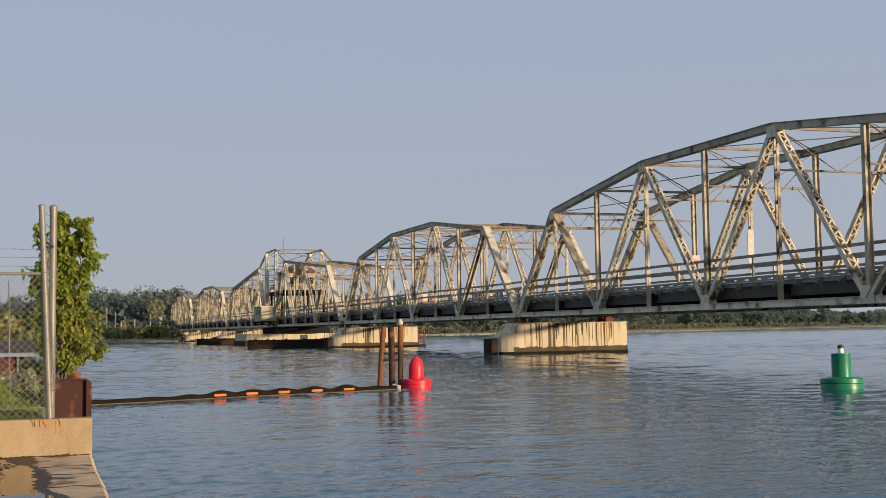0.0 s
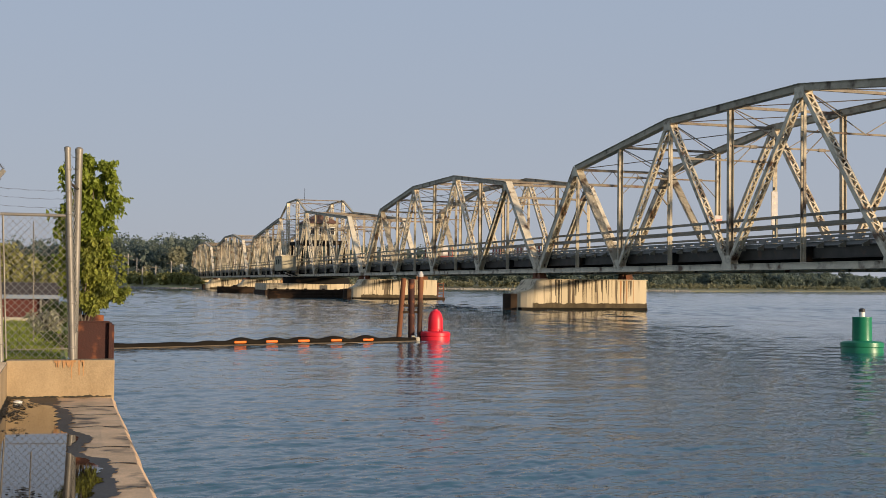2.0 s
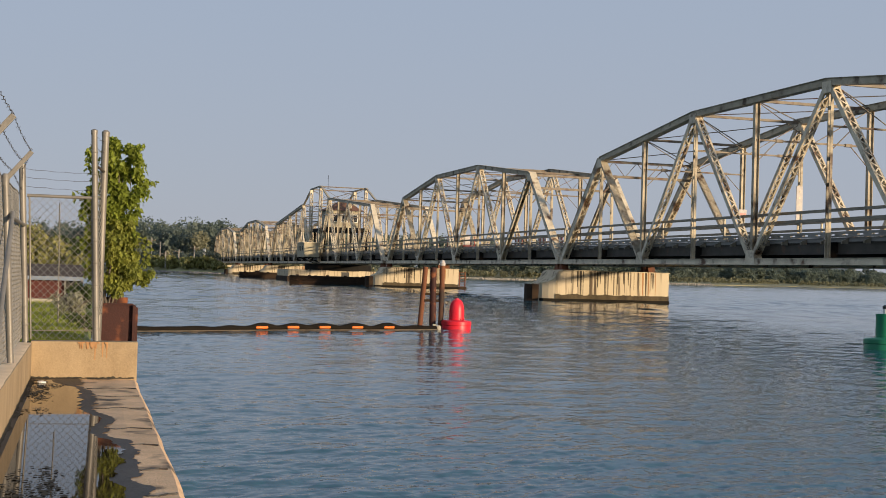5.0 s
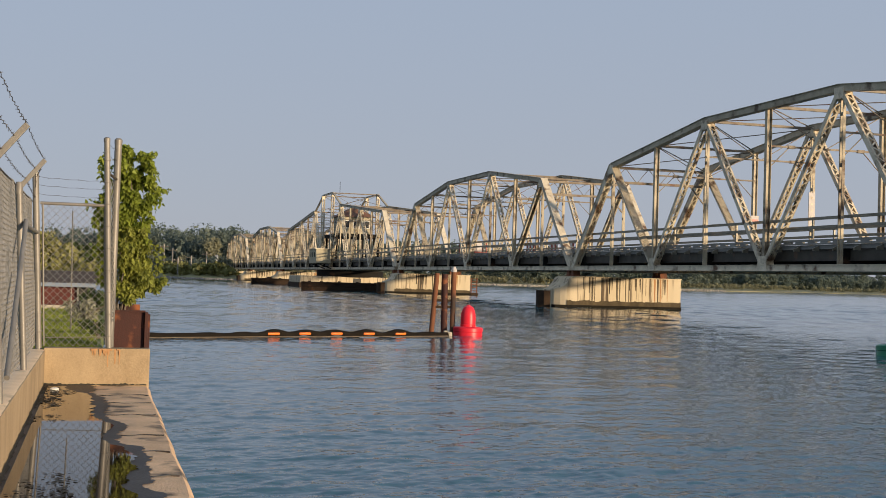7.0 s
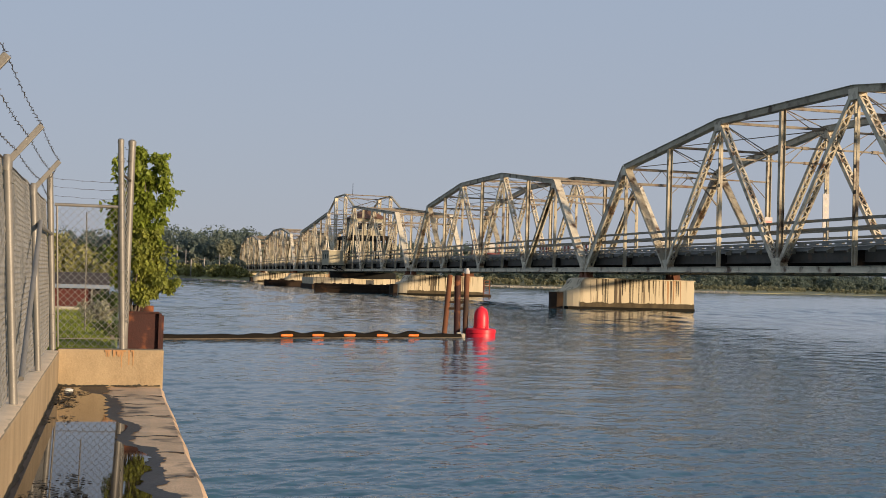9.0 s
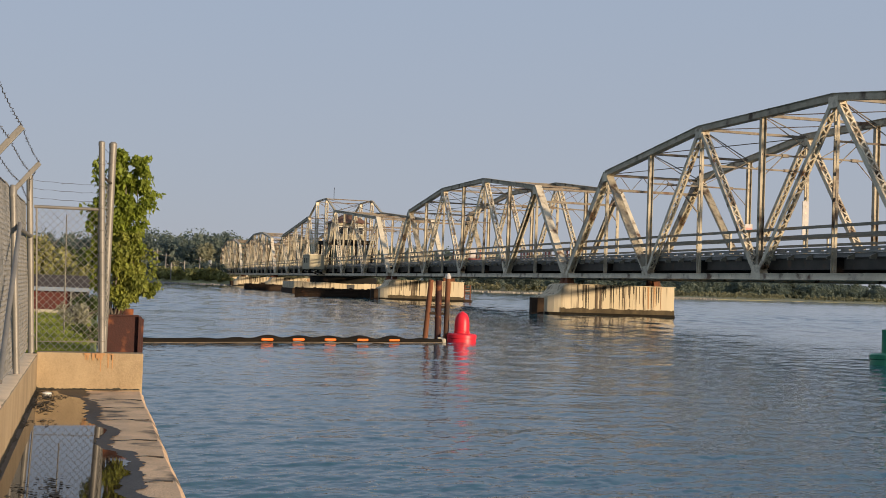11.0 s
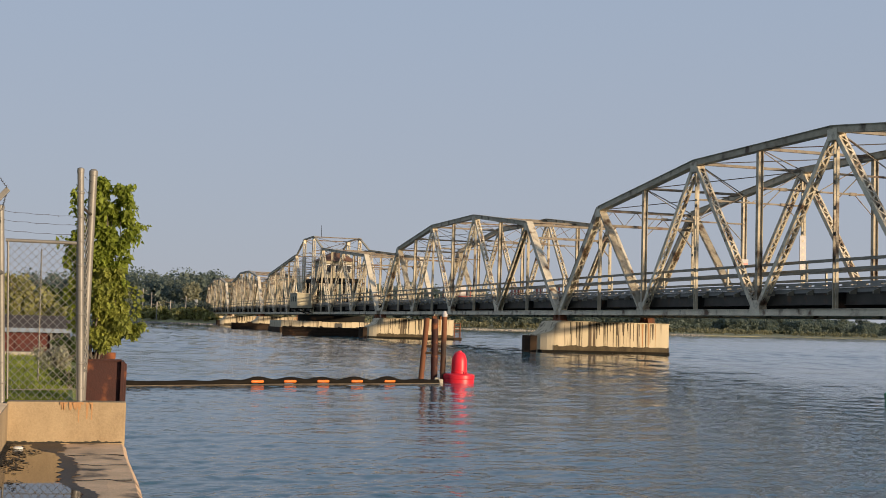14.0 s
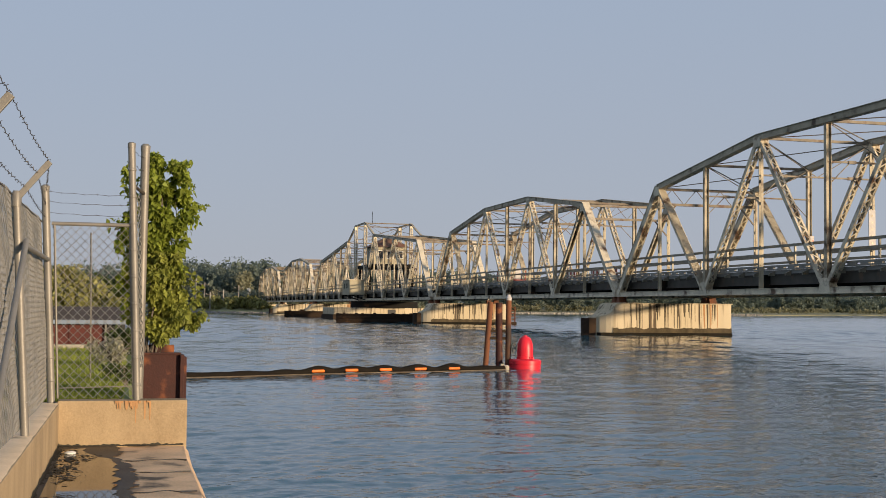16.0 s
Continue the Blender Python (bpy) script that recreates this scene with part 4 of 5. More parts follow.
lb = B()
N = 60
rr = random.Random(8)
for i in range(N + 1):
    x = XE - 0.05 + (112 - XE) * i / N
    e = YE + 0.016 * noise.noise(Vector((x * 1.3, 0, 0))) + 0.014 * noise.noise(Vector((x * 5, 0, 3)))
    lb.v += [(x, e - 0.06, -1.0), (x, e, ZL - 0.07), (x, e - 0.05, ZL - 0.01), (x, e - 0.3, ZL), (x, YW - 0.1, ZL - 0.02)]
for i in range(N):
    for k in range(4):
        lb.f.append((5 * i + k, 5 * (i + 1) + k, 5 * (i + 1) + k + 1, 5 * i + k + 1))
lb.f = [tuple(reversed(q)) for q in lb.f]
single("pavement", lb, LEDGE, "worn grey concrete quay ledge with chipped water edge", "quay", kind="structure")
for x in (76.4, 77.3, 78.5, 80.2, 81.3, 82.6, 83.7, 85.1, 87.2):
    c = B()
    pts = [(x + 0.14 * noise.noise(Vector((y * 6, x, 0))), YE - 0.02 - y, ZL + 0.004) for y in [0.05 + k * 0.066 for k in range(11)]]
    for (xa, ya, z), (xb, yb, _) in zip(pts, pts[1:]):
        c.quadbox([(xa - 0.012, ya, z - 0.03), (xa + 0.012, ya, z - 0.03), (xb + 0.012, yb, z - 0.03), (xb - 0.012, yb, z - 0.03), (xa - 0.012, ya, z), (xa + 0.012, ya, z), (xb + 0.012, yb, z), (xb - 0.012, yb, z)])
    single("trim", c, DAMP, "dark crack across the concrete ledge", "crack", kind="structure")

wall_end = B().box((XE - 0.28, YW - 0.02, -1.0), (XE, YE - 0.015, ZW))
we = single("wall_end", wall_end, CONC, "tan concrete upstand wall with a rust stain", "wall", kind="structure", bevel=0.02)
rq = random.Random(3)
for i in range(26):
    y = -36.80 + rq.gauss(0, 0.085)
    w = rq.uniform(0.006, 0.02)
    l = rq.uniform(0.02, 0.10) + (0.18 if i < 3 else 0)
    f = 0.003 + 0.0006 * i
    r = B().quadbox([(XE - 0.02, y - w, ZW - 0.004), (XE + f, y - w, ZW - 0.004), (XE + f, y + w, ZW - 0.004), (XE - 0.02, y + w, ZW - 0.004), (XE - 0.02, y - w * 0.4, ZW - l), (XE + f, y - w * 0.4, ZW - l), (XE + f, y + w * 0.4, ZW - l), (XE - 0.02, y + w * 0.4, ZW - l)])
    part("rust_run", r.mesh("rust_run", RUST_STREAK), we, "orange rust run down the wall")
single("wall_side", B().box((XE - 0.28, YW - 0.30, -1.0), (112, YW, ZW - 0.03)), CONC, "long tan concrete upstand wall carrying the fence", "wall", kind="structure", bevel=0.02)

# ragged mortar cap; its colour carries the sunlight on the wall top
cap = B()
for i in range(301):
    x = XE - 0.02 + (112 - XE) * i / 300
    a = 0.012 * noise.noise(Vector((x * 1.7, 4, 0))) + 0.014 * noise.noise(Vector((x * 6, 4, 2)))
    c = 0.010 * noise.noise(Vector((x * 2.3, 9, 0)))
    cap.v += [(x, YW - 0.012 + a * 0.6, ZW - 0.031), (x, YW - 0.030 + a, ZW - 0.025), (x, YW - 0.15, ZW - 0.020 + c * 0.2), (x, YW - 0.296, ZW - 0.022), (x, YW - 0.296, ZW - 0.035)]
for i in range(300):
    for k in range(4):
        cap.f.append((5 * i + k, 5 * i + k + 1, 5 * i + 6 + k, 5 * i + 5 + k))
cap.f = [tuple(reversed(q)) for q in cap.f]
single("trim", cap, MORTAR, "worn mortar cap on the side wall, pale with painted sunlight", "coping", kind="structure", smooth=True)


def patch(name, mat, label, cat, x0, x1, y0, f, z, seed):
    """A flat irregular patch from the line y0 out to the width f(x)."""
    b = B()
    n = 900
    for i in range(n + 1):
        x = x0 + (x1 - x0) * i / n
        b.v += [(x, y0, z), (x, y0 + max(0.0, f(x)), z)]
    for i in range(n):
        b.f.append((2 * i, 2 * i + 2, 2 * i + 3, 2 * i + 1))
    return single(name, b, mat, label, cat)


wob = lambda x, s, k: noise.noise(Vector((x * s, k, 0.3)))
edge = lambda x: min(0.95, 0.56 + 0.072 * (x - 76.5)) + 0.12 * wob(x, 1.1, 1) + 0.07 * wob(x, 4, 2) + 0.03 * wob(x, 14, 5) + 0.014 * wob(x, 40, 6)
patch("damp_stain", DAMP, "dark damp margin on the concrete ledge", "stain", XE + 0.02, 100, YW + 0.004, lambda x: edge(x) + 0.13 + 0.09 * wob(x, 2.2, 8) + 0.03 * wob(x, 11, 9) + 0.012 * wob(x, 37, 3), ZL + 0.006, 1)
patch("puddle", PUDDLE, "shallow brown rainwater puddle on the ledge", "puddle", XE + 0.25, 100, YW + 0.06, lambda x: (edge(x) - 0.05) * min(1.0, 0.55 + 0.9 * max(0.0, x - XE - 0.6)) - 0.02, ZL + 0.011, 2)
ab = B()
ar = random.Random(21)
clumps = [(XE + 0.2 + abs(ar.gauss(0, 1)) * 2.2, YW + 0.05 + abs(ar.gauss(0, 0.12))) for _ in range(16)] + [(83.4 + ar.gauss(0, 0.35), YW + ar.uniform(0.08, 0.5)) for _ in range(9)] + [(XE + 1.6 + ar.gauss(0, 0.5), YW + ar.uniform(0.1, 0.35)) for _ in range(5)]
for _ in range(1300):
    cx, cy = ar.choice(clumps)
    x = max(XE + 0.1, cx + ar.gauss(0, 0.20))
    y = max(YW + 0.02, cy + ar.gauss(0, 0.045))
    s = 0.005 + 0.03 * ar.random() ** 3
    ang = ar.uniform(0, 3)
    o = len(ab.v)
    for k in range(6):
        q = ang + k * 1.047
        ab.v.append((x + math.cos(q) * s * ar.uniform(0.5, 1.6), y + math.sin(q) * s * ar.uniform(0.4, 1.0), ZL + 0.016 + ar.uniform(0, 0.004)))
    ab.f.append(tuple(o + k for k in range(6)))
single("algae_scum", ab, ALGAE, "black algae flecks floating on the puddle", "algae", kind="stuff")
foot = B()
for i in range(121):
    y = YW + (YE - 0.05 - YW) * i / 120
    w = 0.02 + 0.07 * noise.noise(Vector((y * 2.3, 5, 0))) + 0.03 * noise.noise(Vector((y * 13, 2, 0))) + 0.02 * noise.noise(Vector((y * 40, 2, 0)))
    h = 0.012 + 0.02 * noise.noise(Vector((y * 6, 8, 0))) + 0.02 * noise.noise(Vector((y * 21, 1, 0)))
    foot.v += [(XE + 0.005 + max(0.01, w), y, ZL + 0.005), (XE + 0.005, y, ZL + 0.006), (XE + 0.004, y, ZL + 0.01 + max(0.0, h))]
for i in range(120):
    foot.f += [(3 * i, 3 * i + 3, 3 * i + 4, 3 * i + 1), (3 * i + 1, 3 * i + 4, 3 * i + 5, 3 * i + 2)]
single("grime", foot, ALGAE, "black algae line along the foot of the end wall", "grime")
foot = B()
for i in range(241):
    x = XE + (98 - XE) * i / 240
    w = 0.02 + 0.06 * noise.noise(Vector((x * 2, 5, 0))) + 0.04 * noise.noise(Vector((x * 9, 2, 0)))
    h = 0.015 + 0.03 * noise.noise(Vector((x * 3, 8, 0))) + 0.02 * noise.noise(Vector((x * 15, 1, 0)))
    foot.v += [(x, YW + 0.005 + max(0.01, w), ZL + 0.014), (x, YW + 0.005, ZL + 0.015), (x, YW + 0.004, ZL + 0.02 + max(0.0, h))]
for i in range(240):
    foot.f += [(3 * i, 3 * i + 1, 3 * i + 4, 3 * i + 3), (3 * i + 1, 3 * i + 2, 3 * i + 5, 3 * i + 4)]
single("grime", foot, ALGAE, "black algae line along the foot of the side wall", "grime")
t = B()
t.lathe([(0.0, 0.0), (0.055, 0.0), (0.06, 0.018), (0.03, 0.03), (0.0, 0.032)], 14).box((-0.1, -0.03, 0.0), (0.0, 0.03, 0.02))
single("litter", t, WHITE, "crumpled white litter lying on the wet ledge", "litter", (XE + 0.75, YW + 0.16, ZL + 0.012), bevel=0.004)

# chain-link: vertical zigzag wires
DIA = 0.098


def chainlink(u0, u1, z0, z1, fn, r=0.0060):
    """Zigzag wires from u0 to u1; fn(u, z, k) gives the place, k the small weave offset."""
    b = B()
    n = int((u1 - u0) / (DIA / 2))
    m = int((z1 - z0) / (DIA / 2))
    for i in range(n):
        uc = u0 + DIA / 2 * (i + 0.5)
        pts = []
        for j in range(m + 1):
            s = (1 if (i + j) % 2 else -1)
            pts.append(fn(uc + s * DIA / 4, z0 + (z1 - z0) * j / m, s * 0.003))
        o = len(b.v)
        for p in pts:
            p = Vector(p)
            for k in range(3):
                a = 2.094 * k
                b.v.append((p.x + r * math.cos(a), p.y + r * math.sin(a), p.z))
        for j in range(m):
            for k in range(3):
                q = (k + 1) % 3
                b.f.append((o + 3 * j + k, o + 3 * j + q, o + 3 * j + 3 + q, o + 3 * j + 3 + k))
    return b


def pipe(name, a, b, r, parent, mat=None, label="", n=14):
    return part(name, B().tube([a, b], r, n).mesh(name, mat or GALV, True), parent, label)


def barbed(b, a, c, sag, seed, r=0.0035):
    q = random.Random(seed)
    a, c = Vector(a), Vector(c)
    n = max(6, int((c - a).length / 0.12))
    pts = []
    for i in range(n + 1):
        k = i / n
        p = a.lerp(c, k)
        p.z -= sag * 4 * k * (1 - k)
        p += Vector((0, 0.003 * (-1) ** i, 0.004 * (-1) ** i))
        pts.append(p)
    b.tube(pts, r * 0.75, 4)
    for p in pts:
        d = Vector((q.gauss(0, 1), q.gauss(0, 1), q.gauss(0, 1))).normalized() * 0.014
        b.tube([p - d, p + d], 0.0022, 3)


YF = YW - 0.09               # fence line on the side wall
XF = XE - 0.12               # fence line on the end wall


def end_gate():
    root = thing("chain_link_gate", "narrow galvanised chain-link fence panel on the end wall", "fence panel")
    ya, yb = YF + 0.045, -36.80
    pipe("frame_rail", (XF, ya - 0.09, 2.89), (XF, yb - 0.08, 2.89), 0.022, root)
    pipe("frame_stile", (XF, ya + 0.02, ZW + 0.02), (XF, ya - 0.06, 2.89), 0.012, root)
    pipe("frame_stile", (XF, yb - 0.02, ZW + 0.02), (XF, yb - 0.10, 2.89), 0.012, root)
    pipe("frame_stile", (XF - 0.02, ya + 0.36, 1.2), (XF - 0.02, ya + 0.33, 2.8), 0.009, root)
    pipe("tension_wire", (XF, ya, ZW + 0.13), (XF, yb, ZW + 0.15), 0.006, root)
    me = chainlink(ya, yb, ZW + 0.02, 2.9, lambda u, z, k: (XF + k, u - 0.043 * (z - 1), z)).mesh("chain_link_mesh", WIRE)
    tagged(part("chain_link_mesh", me, root, "diamond chain-link wire"), kind="stuff")
    for i, z in enumerate((2.99, 3.11, 3.22)):
        b = B()
        barbed(b, (XF, ya - 0.12, z + 0.02), (XF, yb - 0.08, z), 0.01, 40 + i, 0.0028)
        part("barbed_wire", b.mesh("barbed_wire", BARB), root)


def end_posts():
    a = thing("fence_post", "tall galvanised end post with wire ties", "fence post")
    part("pipe", B().tube([(XF, -36.78, ZW), (XF + 0.02, -36.90, 3.79)], 0.040, 18).mesh("pipe", GALV, True), a)
    part("cap", B().lathe([(0.044, 0), (0.044, 0.05), (0.02, 0.065)], 18, (XF + 0.02, -36.90, 3.76)).mesh("cap", GALV, True), a)
    for i in range(9):
        z = 1.1 + i * 0.3
        part("tie_band", B().lathe([(0.043, 0), (0.046, 0.008), (0.046, 0.022), (0.043, 0.03)], 16, (XF + (z - ZW) * 0.007, -36.78 - (z - ZW) * 0.042, z)).mesh("tie_band", GALV), a)
    b = thing("fence_post", "tall galvanised post leaning slightly beside the end post", "fence post")
    part("pipe", B().tube([(XF - 0.35, -36.765, ZW - 0.6), (XF - 0.33, -36.745, 3.80)], 0.050, 18).mesh("pipe", GALV, True), b)
    part("cap", B().lathe([(0.054, 0), (0.056, 0.06), (0.03, 0.085)], 18, (XF - 0.33, -36.745, 3.77)).mesh("cap", GALV, True), b)
    part("brace_rail", B().tube([(XF - 0.0, -36.87, 3.34), (XF - 0.33, -36.74, 3.27)], 0.02, 8).mesh("brace_rail", BARB), b)
    w = B()
    barbed(w, (XF, -36.89, 3.76), (XF - 0.33, -36.74, 3.70), 0.03, 77)
    barbed(w, (XF, -36.88, 3.62), (XF - 0.33, -36.74, 3.56), 0.05, 78)
    part("barbed_wire", w.mesh("barbed_wire", BARB), b)
    m = chainlink(0, 0.3, 1.3, 3.25, lambda u, z, k: (XF - u, -36.79 - 0.042 * (z - 1) + u * 0.3 + k, z)).mesh("chain_link_mesh", WIRE)
    tagged(part("chain_link_mesh", m, b), kind="stuff")


def side_fence():
    c = thing("fence_post", "galvanised corner post of the chain-link fence", "fence post")
    part("pipe", B().tube([(XF, YF, ZW - 0.03), (XF + 0.02, YF - 0.12, 3.28)], 0.042, 18).mesh("pipe", GALV, True), c)
    part("cap", B().lathe([(0.046, 0), (0.046, 0.04), (0.02, 0.055)], 18, (XF + 0.02, YF - 0.12, 3.26)).mesh("cap", GALV, True), c)
    for i in range(8):
        part("tie_band", B().lathe([(0.044, 0), (0.048, 0.01), (0.044, 0.03)], 16, (XF, YF - 0.01 - 0.0135 * i, 1.15 + i * 0.25)).mesh("tie_band", GALV), c)
    xs = [78.5, 81.85, 85.2, 88.3, 91.4, 94.5]
    first = thing("fence_post", "galvanised line post with an angled barbed-wire arm", "fence post", (xs[0], YF, 0), group="fence line posts")
    part("pipe", B().tube([(0, 0.01, ZW - 0.03), (0, -0.105, 2.87)], 0.034, 16).mesh("pipe", GALV, True), first)
    part("arm_cap", B().lathe([(0.04, 0), (0.042, 0.1), (0.03, 0.13)], 14, (0, -0.105, 2.80)).mesh("arm_cap", GALV, True), first)
    part("arm", B().beam((0, -0.10, 2.87), (0, 0.15, 3.18), 0.035, 0.05, side=(1, 0, 0)).mesh("arm", GALV, bevel=0.006), first, "angled galvanised barbed-wire arm")
    for z in (1.2, 1.7, 2.2, 2.7):
        part("wire_tie", B().tube([(0.036, 0.02 - 0.05 * (z - 1), z), (0, 0.045 - 0.05 * (z - 1), z + 0.005), (-0.036, 0.02 - 0.05 * (z - 1), z)], 0.004, 5).mesh("wire_tie", WIRE), first)
    for x in xs[1:]:
        copy_thing(first, pose(x, YF, 0))
    f = thing("chain_link_fence", "long galvanised chain-link fence on the concrete wall", "fence")
    me = chainlink(XF, 95, ZW + 0.03, 2.92, lambda u, z, k: (u, YF - 0.04 - 0.055 * (z - 1) + k + 0.02 * noise.noise(Vector((u * 1.5, z * 1.5, 0))), z), 0.0036).mesh("chain_link_mesh", WIRE)
    tagged(part("chain_link_mesh", me, f, "diamond chain-link wire"), kind="stuff")
    pipe("brace_rail", (XF, YF - 0.07, 2.49), (xs[0], YF - 0.07, 2.50), 0.024, f)
    pipe("brace_rail", (xs[0], YF - 0.02, 2.52), (xs[0] + 3.0, YF + 0.04, 1.1), 0.024, f, label="diagonal brace pipe")
    pipe("tension_wire", (XF, YF - 0.14, 2.9), (95, YF - 0.14, 2.9), 0.005, f, BARB)
    for i, k in enumerate((0.25, 0.62, 0.97)):
        w = B()
        p = (YF - 0.10 + 0.25 * k, 2.89 + 0.31 * k)
        barbed(w, (XF + 0.02, YF - 0.11, 2.96 + 0.14 * i), (xs[0], p[0], p[1]), 0.02, 60 + i)
        for xa, xb in zip(xs, xs[1:]):
            barbed(w, (xa, p[0], p[1]), (xb, p[0], p[1]), 0.03, int(xa * 10) + i)
        part("barbed_wire", w.mesh("barbed_wire", BARB), f, "dark barbed wire strand")


end_gate()
end_posts()
side_fence()


def sheet_pile():
    root = thing("sheet_pile_end", "dark rusted steel sheet-pile end behind the wall", "steel pile")
    x = XE - 0.62
    part("web", B().box((x, -36.74, -1), (x + 0.03, -36.30, 1.43)).mesh("web", RUST, bevel=0.006), root)
    part("flange", B().box((x - 0.3, -36.30, -1), (x + 0.10, -36.255, 1.43)).mesh("flange", RUST, bevel=0.006), root)
    part("flange", B().box((x - 0.3, -36.27, -1), (x + 0.04, -36.225, 1.40)).mesh("flange", RUST, bevel=0.006), root)
    part("flange", B().box((x - 0.3, -36.77, -1), (x + 0.05, -36.74, 1.40)).mesh("flange", RUST, bevel=0.006), root)
    part("lip", B().box((x - 0.02, -36.75, 1.43), (x + 0.06, -36.29, 1.455)).mesh("lip", RUST, bevel=0.006), root)
    part("rear_sheet", B().box((x - 0.34, -36.72, -1), (x - 0.30, -36.36, 1.53)).mesh("rear_sheet", RUST, bevel=0.006), root)


sheet_pile()


def vine():
    root = thing("vine", "leafy green climbing vine grown over the fence post", "vine")
    r = random.Random(31)
    s = B()
    x0 = XE - 0.75
    for i in range(11):
        y, z = -36.66 + r.gauss(0, 0.06), 1.3
        p = [(x0 + r.gauss(0, 0.08), y, z)]
        for k in range(7):
            y += r.gauss(0.005, 0.05)
            z += 0.29
            p.append((x0 + r.gauss(0, 0.08), y, z))
        s.tube(p, [0.014 - 0.0015 * k for k in range(8)], 5)
    part("stems", s.mesh("stems", BARK), root, "thin woody stems")
    # (y, z, half-width, half-height, leaves)
    upper = [(-36.60, 2.72, 0.13, 0.20, 330), (-36.85, 3.25, 0.08, 0.22, 28), (-36.90, 2.9, 0.11, 0.13, 50), (-37.05, 2.95, 0.10, 0.06, 8), (-36.6, 3.64, 0.11, 0.14, 300), (-36.42, 3.57, 0.14, 0.1, 200), (-36.57, 3.37, 0.15, 0.2, 420), (-36.37, 3.37, 0.15, 0.16, 300), (-36.25, 3.13, 0.08, 0.13, 90), (-36.58, 3.06, 0.12, 0.17, 330), (-36.39, 3.03, 0.12, 0.13, 130), (-36.42, 2.84, 0.1, 0.09, 80), (-36.6, 2.84, 0.11, 0.13, 260), (-36.95, 3.46, 0.03, 0.16, 40), (-36.93, 3.01, 0.03, 0.16, 50), (-36.94, 2.66, 0.10, 0.2, 80), (-36.92, 2.35, 0.09, 0.2, 90), (-36.9, 2.0, 0.07, 0.2, 90), (-36.46, 2.66, 0.13, 0.16, 240), (-36.34, 2.72, 0.08, 0.1, 70)]
    lower = [(-36.61, 2.62, 0.1, 0.17, 330), (-36.59, 2.38, 0.13, 0.15, 420), (-36.43, 2.25, 0.15, 0.14, 420), (-36.56, 2.07, 0.13, 0.17, 450), (-36.35, 2.05, 0.12, 0.13, 340), (-36.51, 1.82, 0.17, 0.17, 600), (-36.27, 1.83, 0.15, 0.1, 330), (-36.12, 1.83, 0.08, 0.06, 110), (-36.52, 1.67, 0.16, 0.08, 300), (-36.88, 2.34, 0.02, 0.4, 90), (-36.5, 2.5, 0.14, 0.14, 330), (-36.38, 2.42, 0.1, 0.1, 200)]
    sprigs = [(-36.27, 3.69), (-36.22, 3.7), (-36.28, 3.51), (-36.2, 3.41), (-36.12, 3.19), (-36.05, 3.18), (-36.15, 2.98), (-36.19, 3.04), (-36.32, 2.63), (-36.39, 2.72), (-36.71, 3.77), (-36.65, 3.78)]
    for nm, mat, lab, spots, size in (("foliage", LEAF, "bright green heart-shaped leaves", upper, 0.068), ("lower_foliage", LEAF_OLIVE, "dense yellow-olive leaves low on the vine", lower, 0.054)):
        c = B()
        for y, z, w, h, n in spots:
            deep = min(0.22, w)
            for _ in range(7):
                q = (x0 + 0.05 + r.uniform(-1, 1) * deep, y + r.uniform(-1, 1) * w * 0.85, z + r.uniform(-1, 1) * h * 0.85)
                k = r.uniform(0.35, 0.65)
                leaves(c, r, q, (0.11, w * k, h * k), int(n * (0.26 if nm == "foliage" else 0.55)), size, 0.35)
        if nm == "foliage":
            for y, z in sprigs:
                leaves(c, r, (x0, y, z), (0.05, 0.04, 0.035), 8, 0.05, 0.4)
            for _ in range(60):
                z = r.uniform(2.4, 3.6)
                y = -36.52 + r.choice((-1, 1, 1)) * (0.18 + r.uniform(0, 0.14)) * (1.1 - 0.5 * abs(z - 3.2))
                leaves(c, r, (x0 + r.uniform(-0.1, 0.2), y, z), (0.06, 0.05, 0.05), r.randrange(3, 8), 0.06, 0.5)
        else:
            for _ in range(40):
                z = r.uniform(1.6, 2.4)
                y = -36.42 + r.choice((-1, 1)) * r.uniform(0.15, 0.36) * (1.2 - 0.6 * abs(z - 1.8))
                leaves(c, r, (x0 + r.uniform(-0.05, 0.25), y, z), (0.06, 0.05, 0.05), r.randrange(5, 11), 0.055, 0.3)
        part(nm, c.mesh(nm, mat), root, lab)


vine()

# ---- land behind the fence ----
gb = B()
out = [(XE - 0.28, -36.85), (70, -36.9), (64, -36.8), (56, -36.75), (42, -36.7), (38, -41), (10, -60), (-60, -140), (-200, -420), (112, -420), (112, YW - 0.30), (XE - 0.28, YW - 0.30)]
gb.prism(out, -1.0, 0.88)
lawn = single("ground", gb, GRASS_G, "mown green lawn behind the fence", "lawn", kind="structure")
gr = random.Random(17)
g = B()
for _ in range(26000):
    x = 74.7 - abs(gr.gauss(0, 9))
    y = gr.uniform(-38.6 - (75 - x) * 0.06, -36.95)
    if x < 54:
        continue
    h, a = gr.uniform(0.03, 0.10), gr.uniform(0, 6.28)
    dx, dy = math.cos(a) * 0.012, math.sin(a) * 0.012
    o = len(g.v)
    g.v += [(x - dx, y - dy, 0.875), (x + dx, y + dy, 0.875), (x + gr.gauss(0, 0.03), y + gr.gauss(0, 0.03), 0.88 + h)]
    g.f.append((o, o + 1, o + 2))
single("grass", g, BLADE, "short sunlit lawn grass", "grass", kind="stuff")


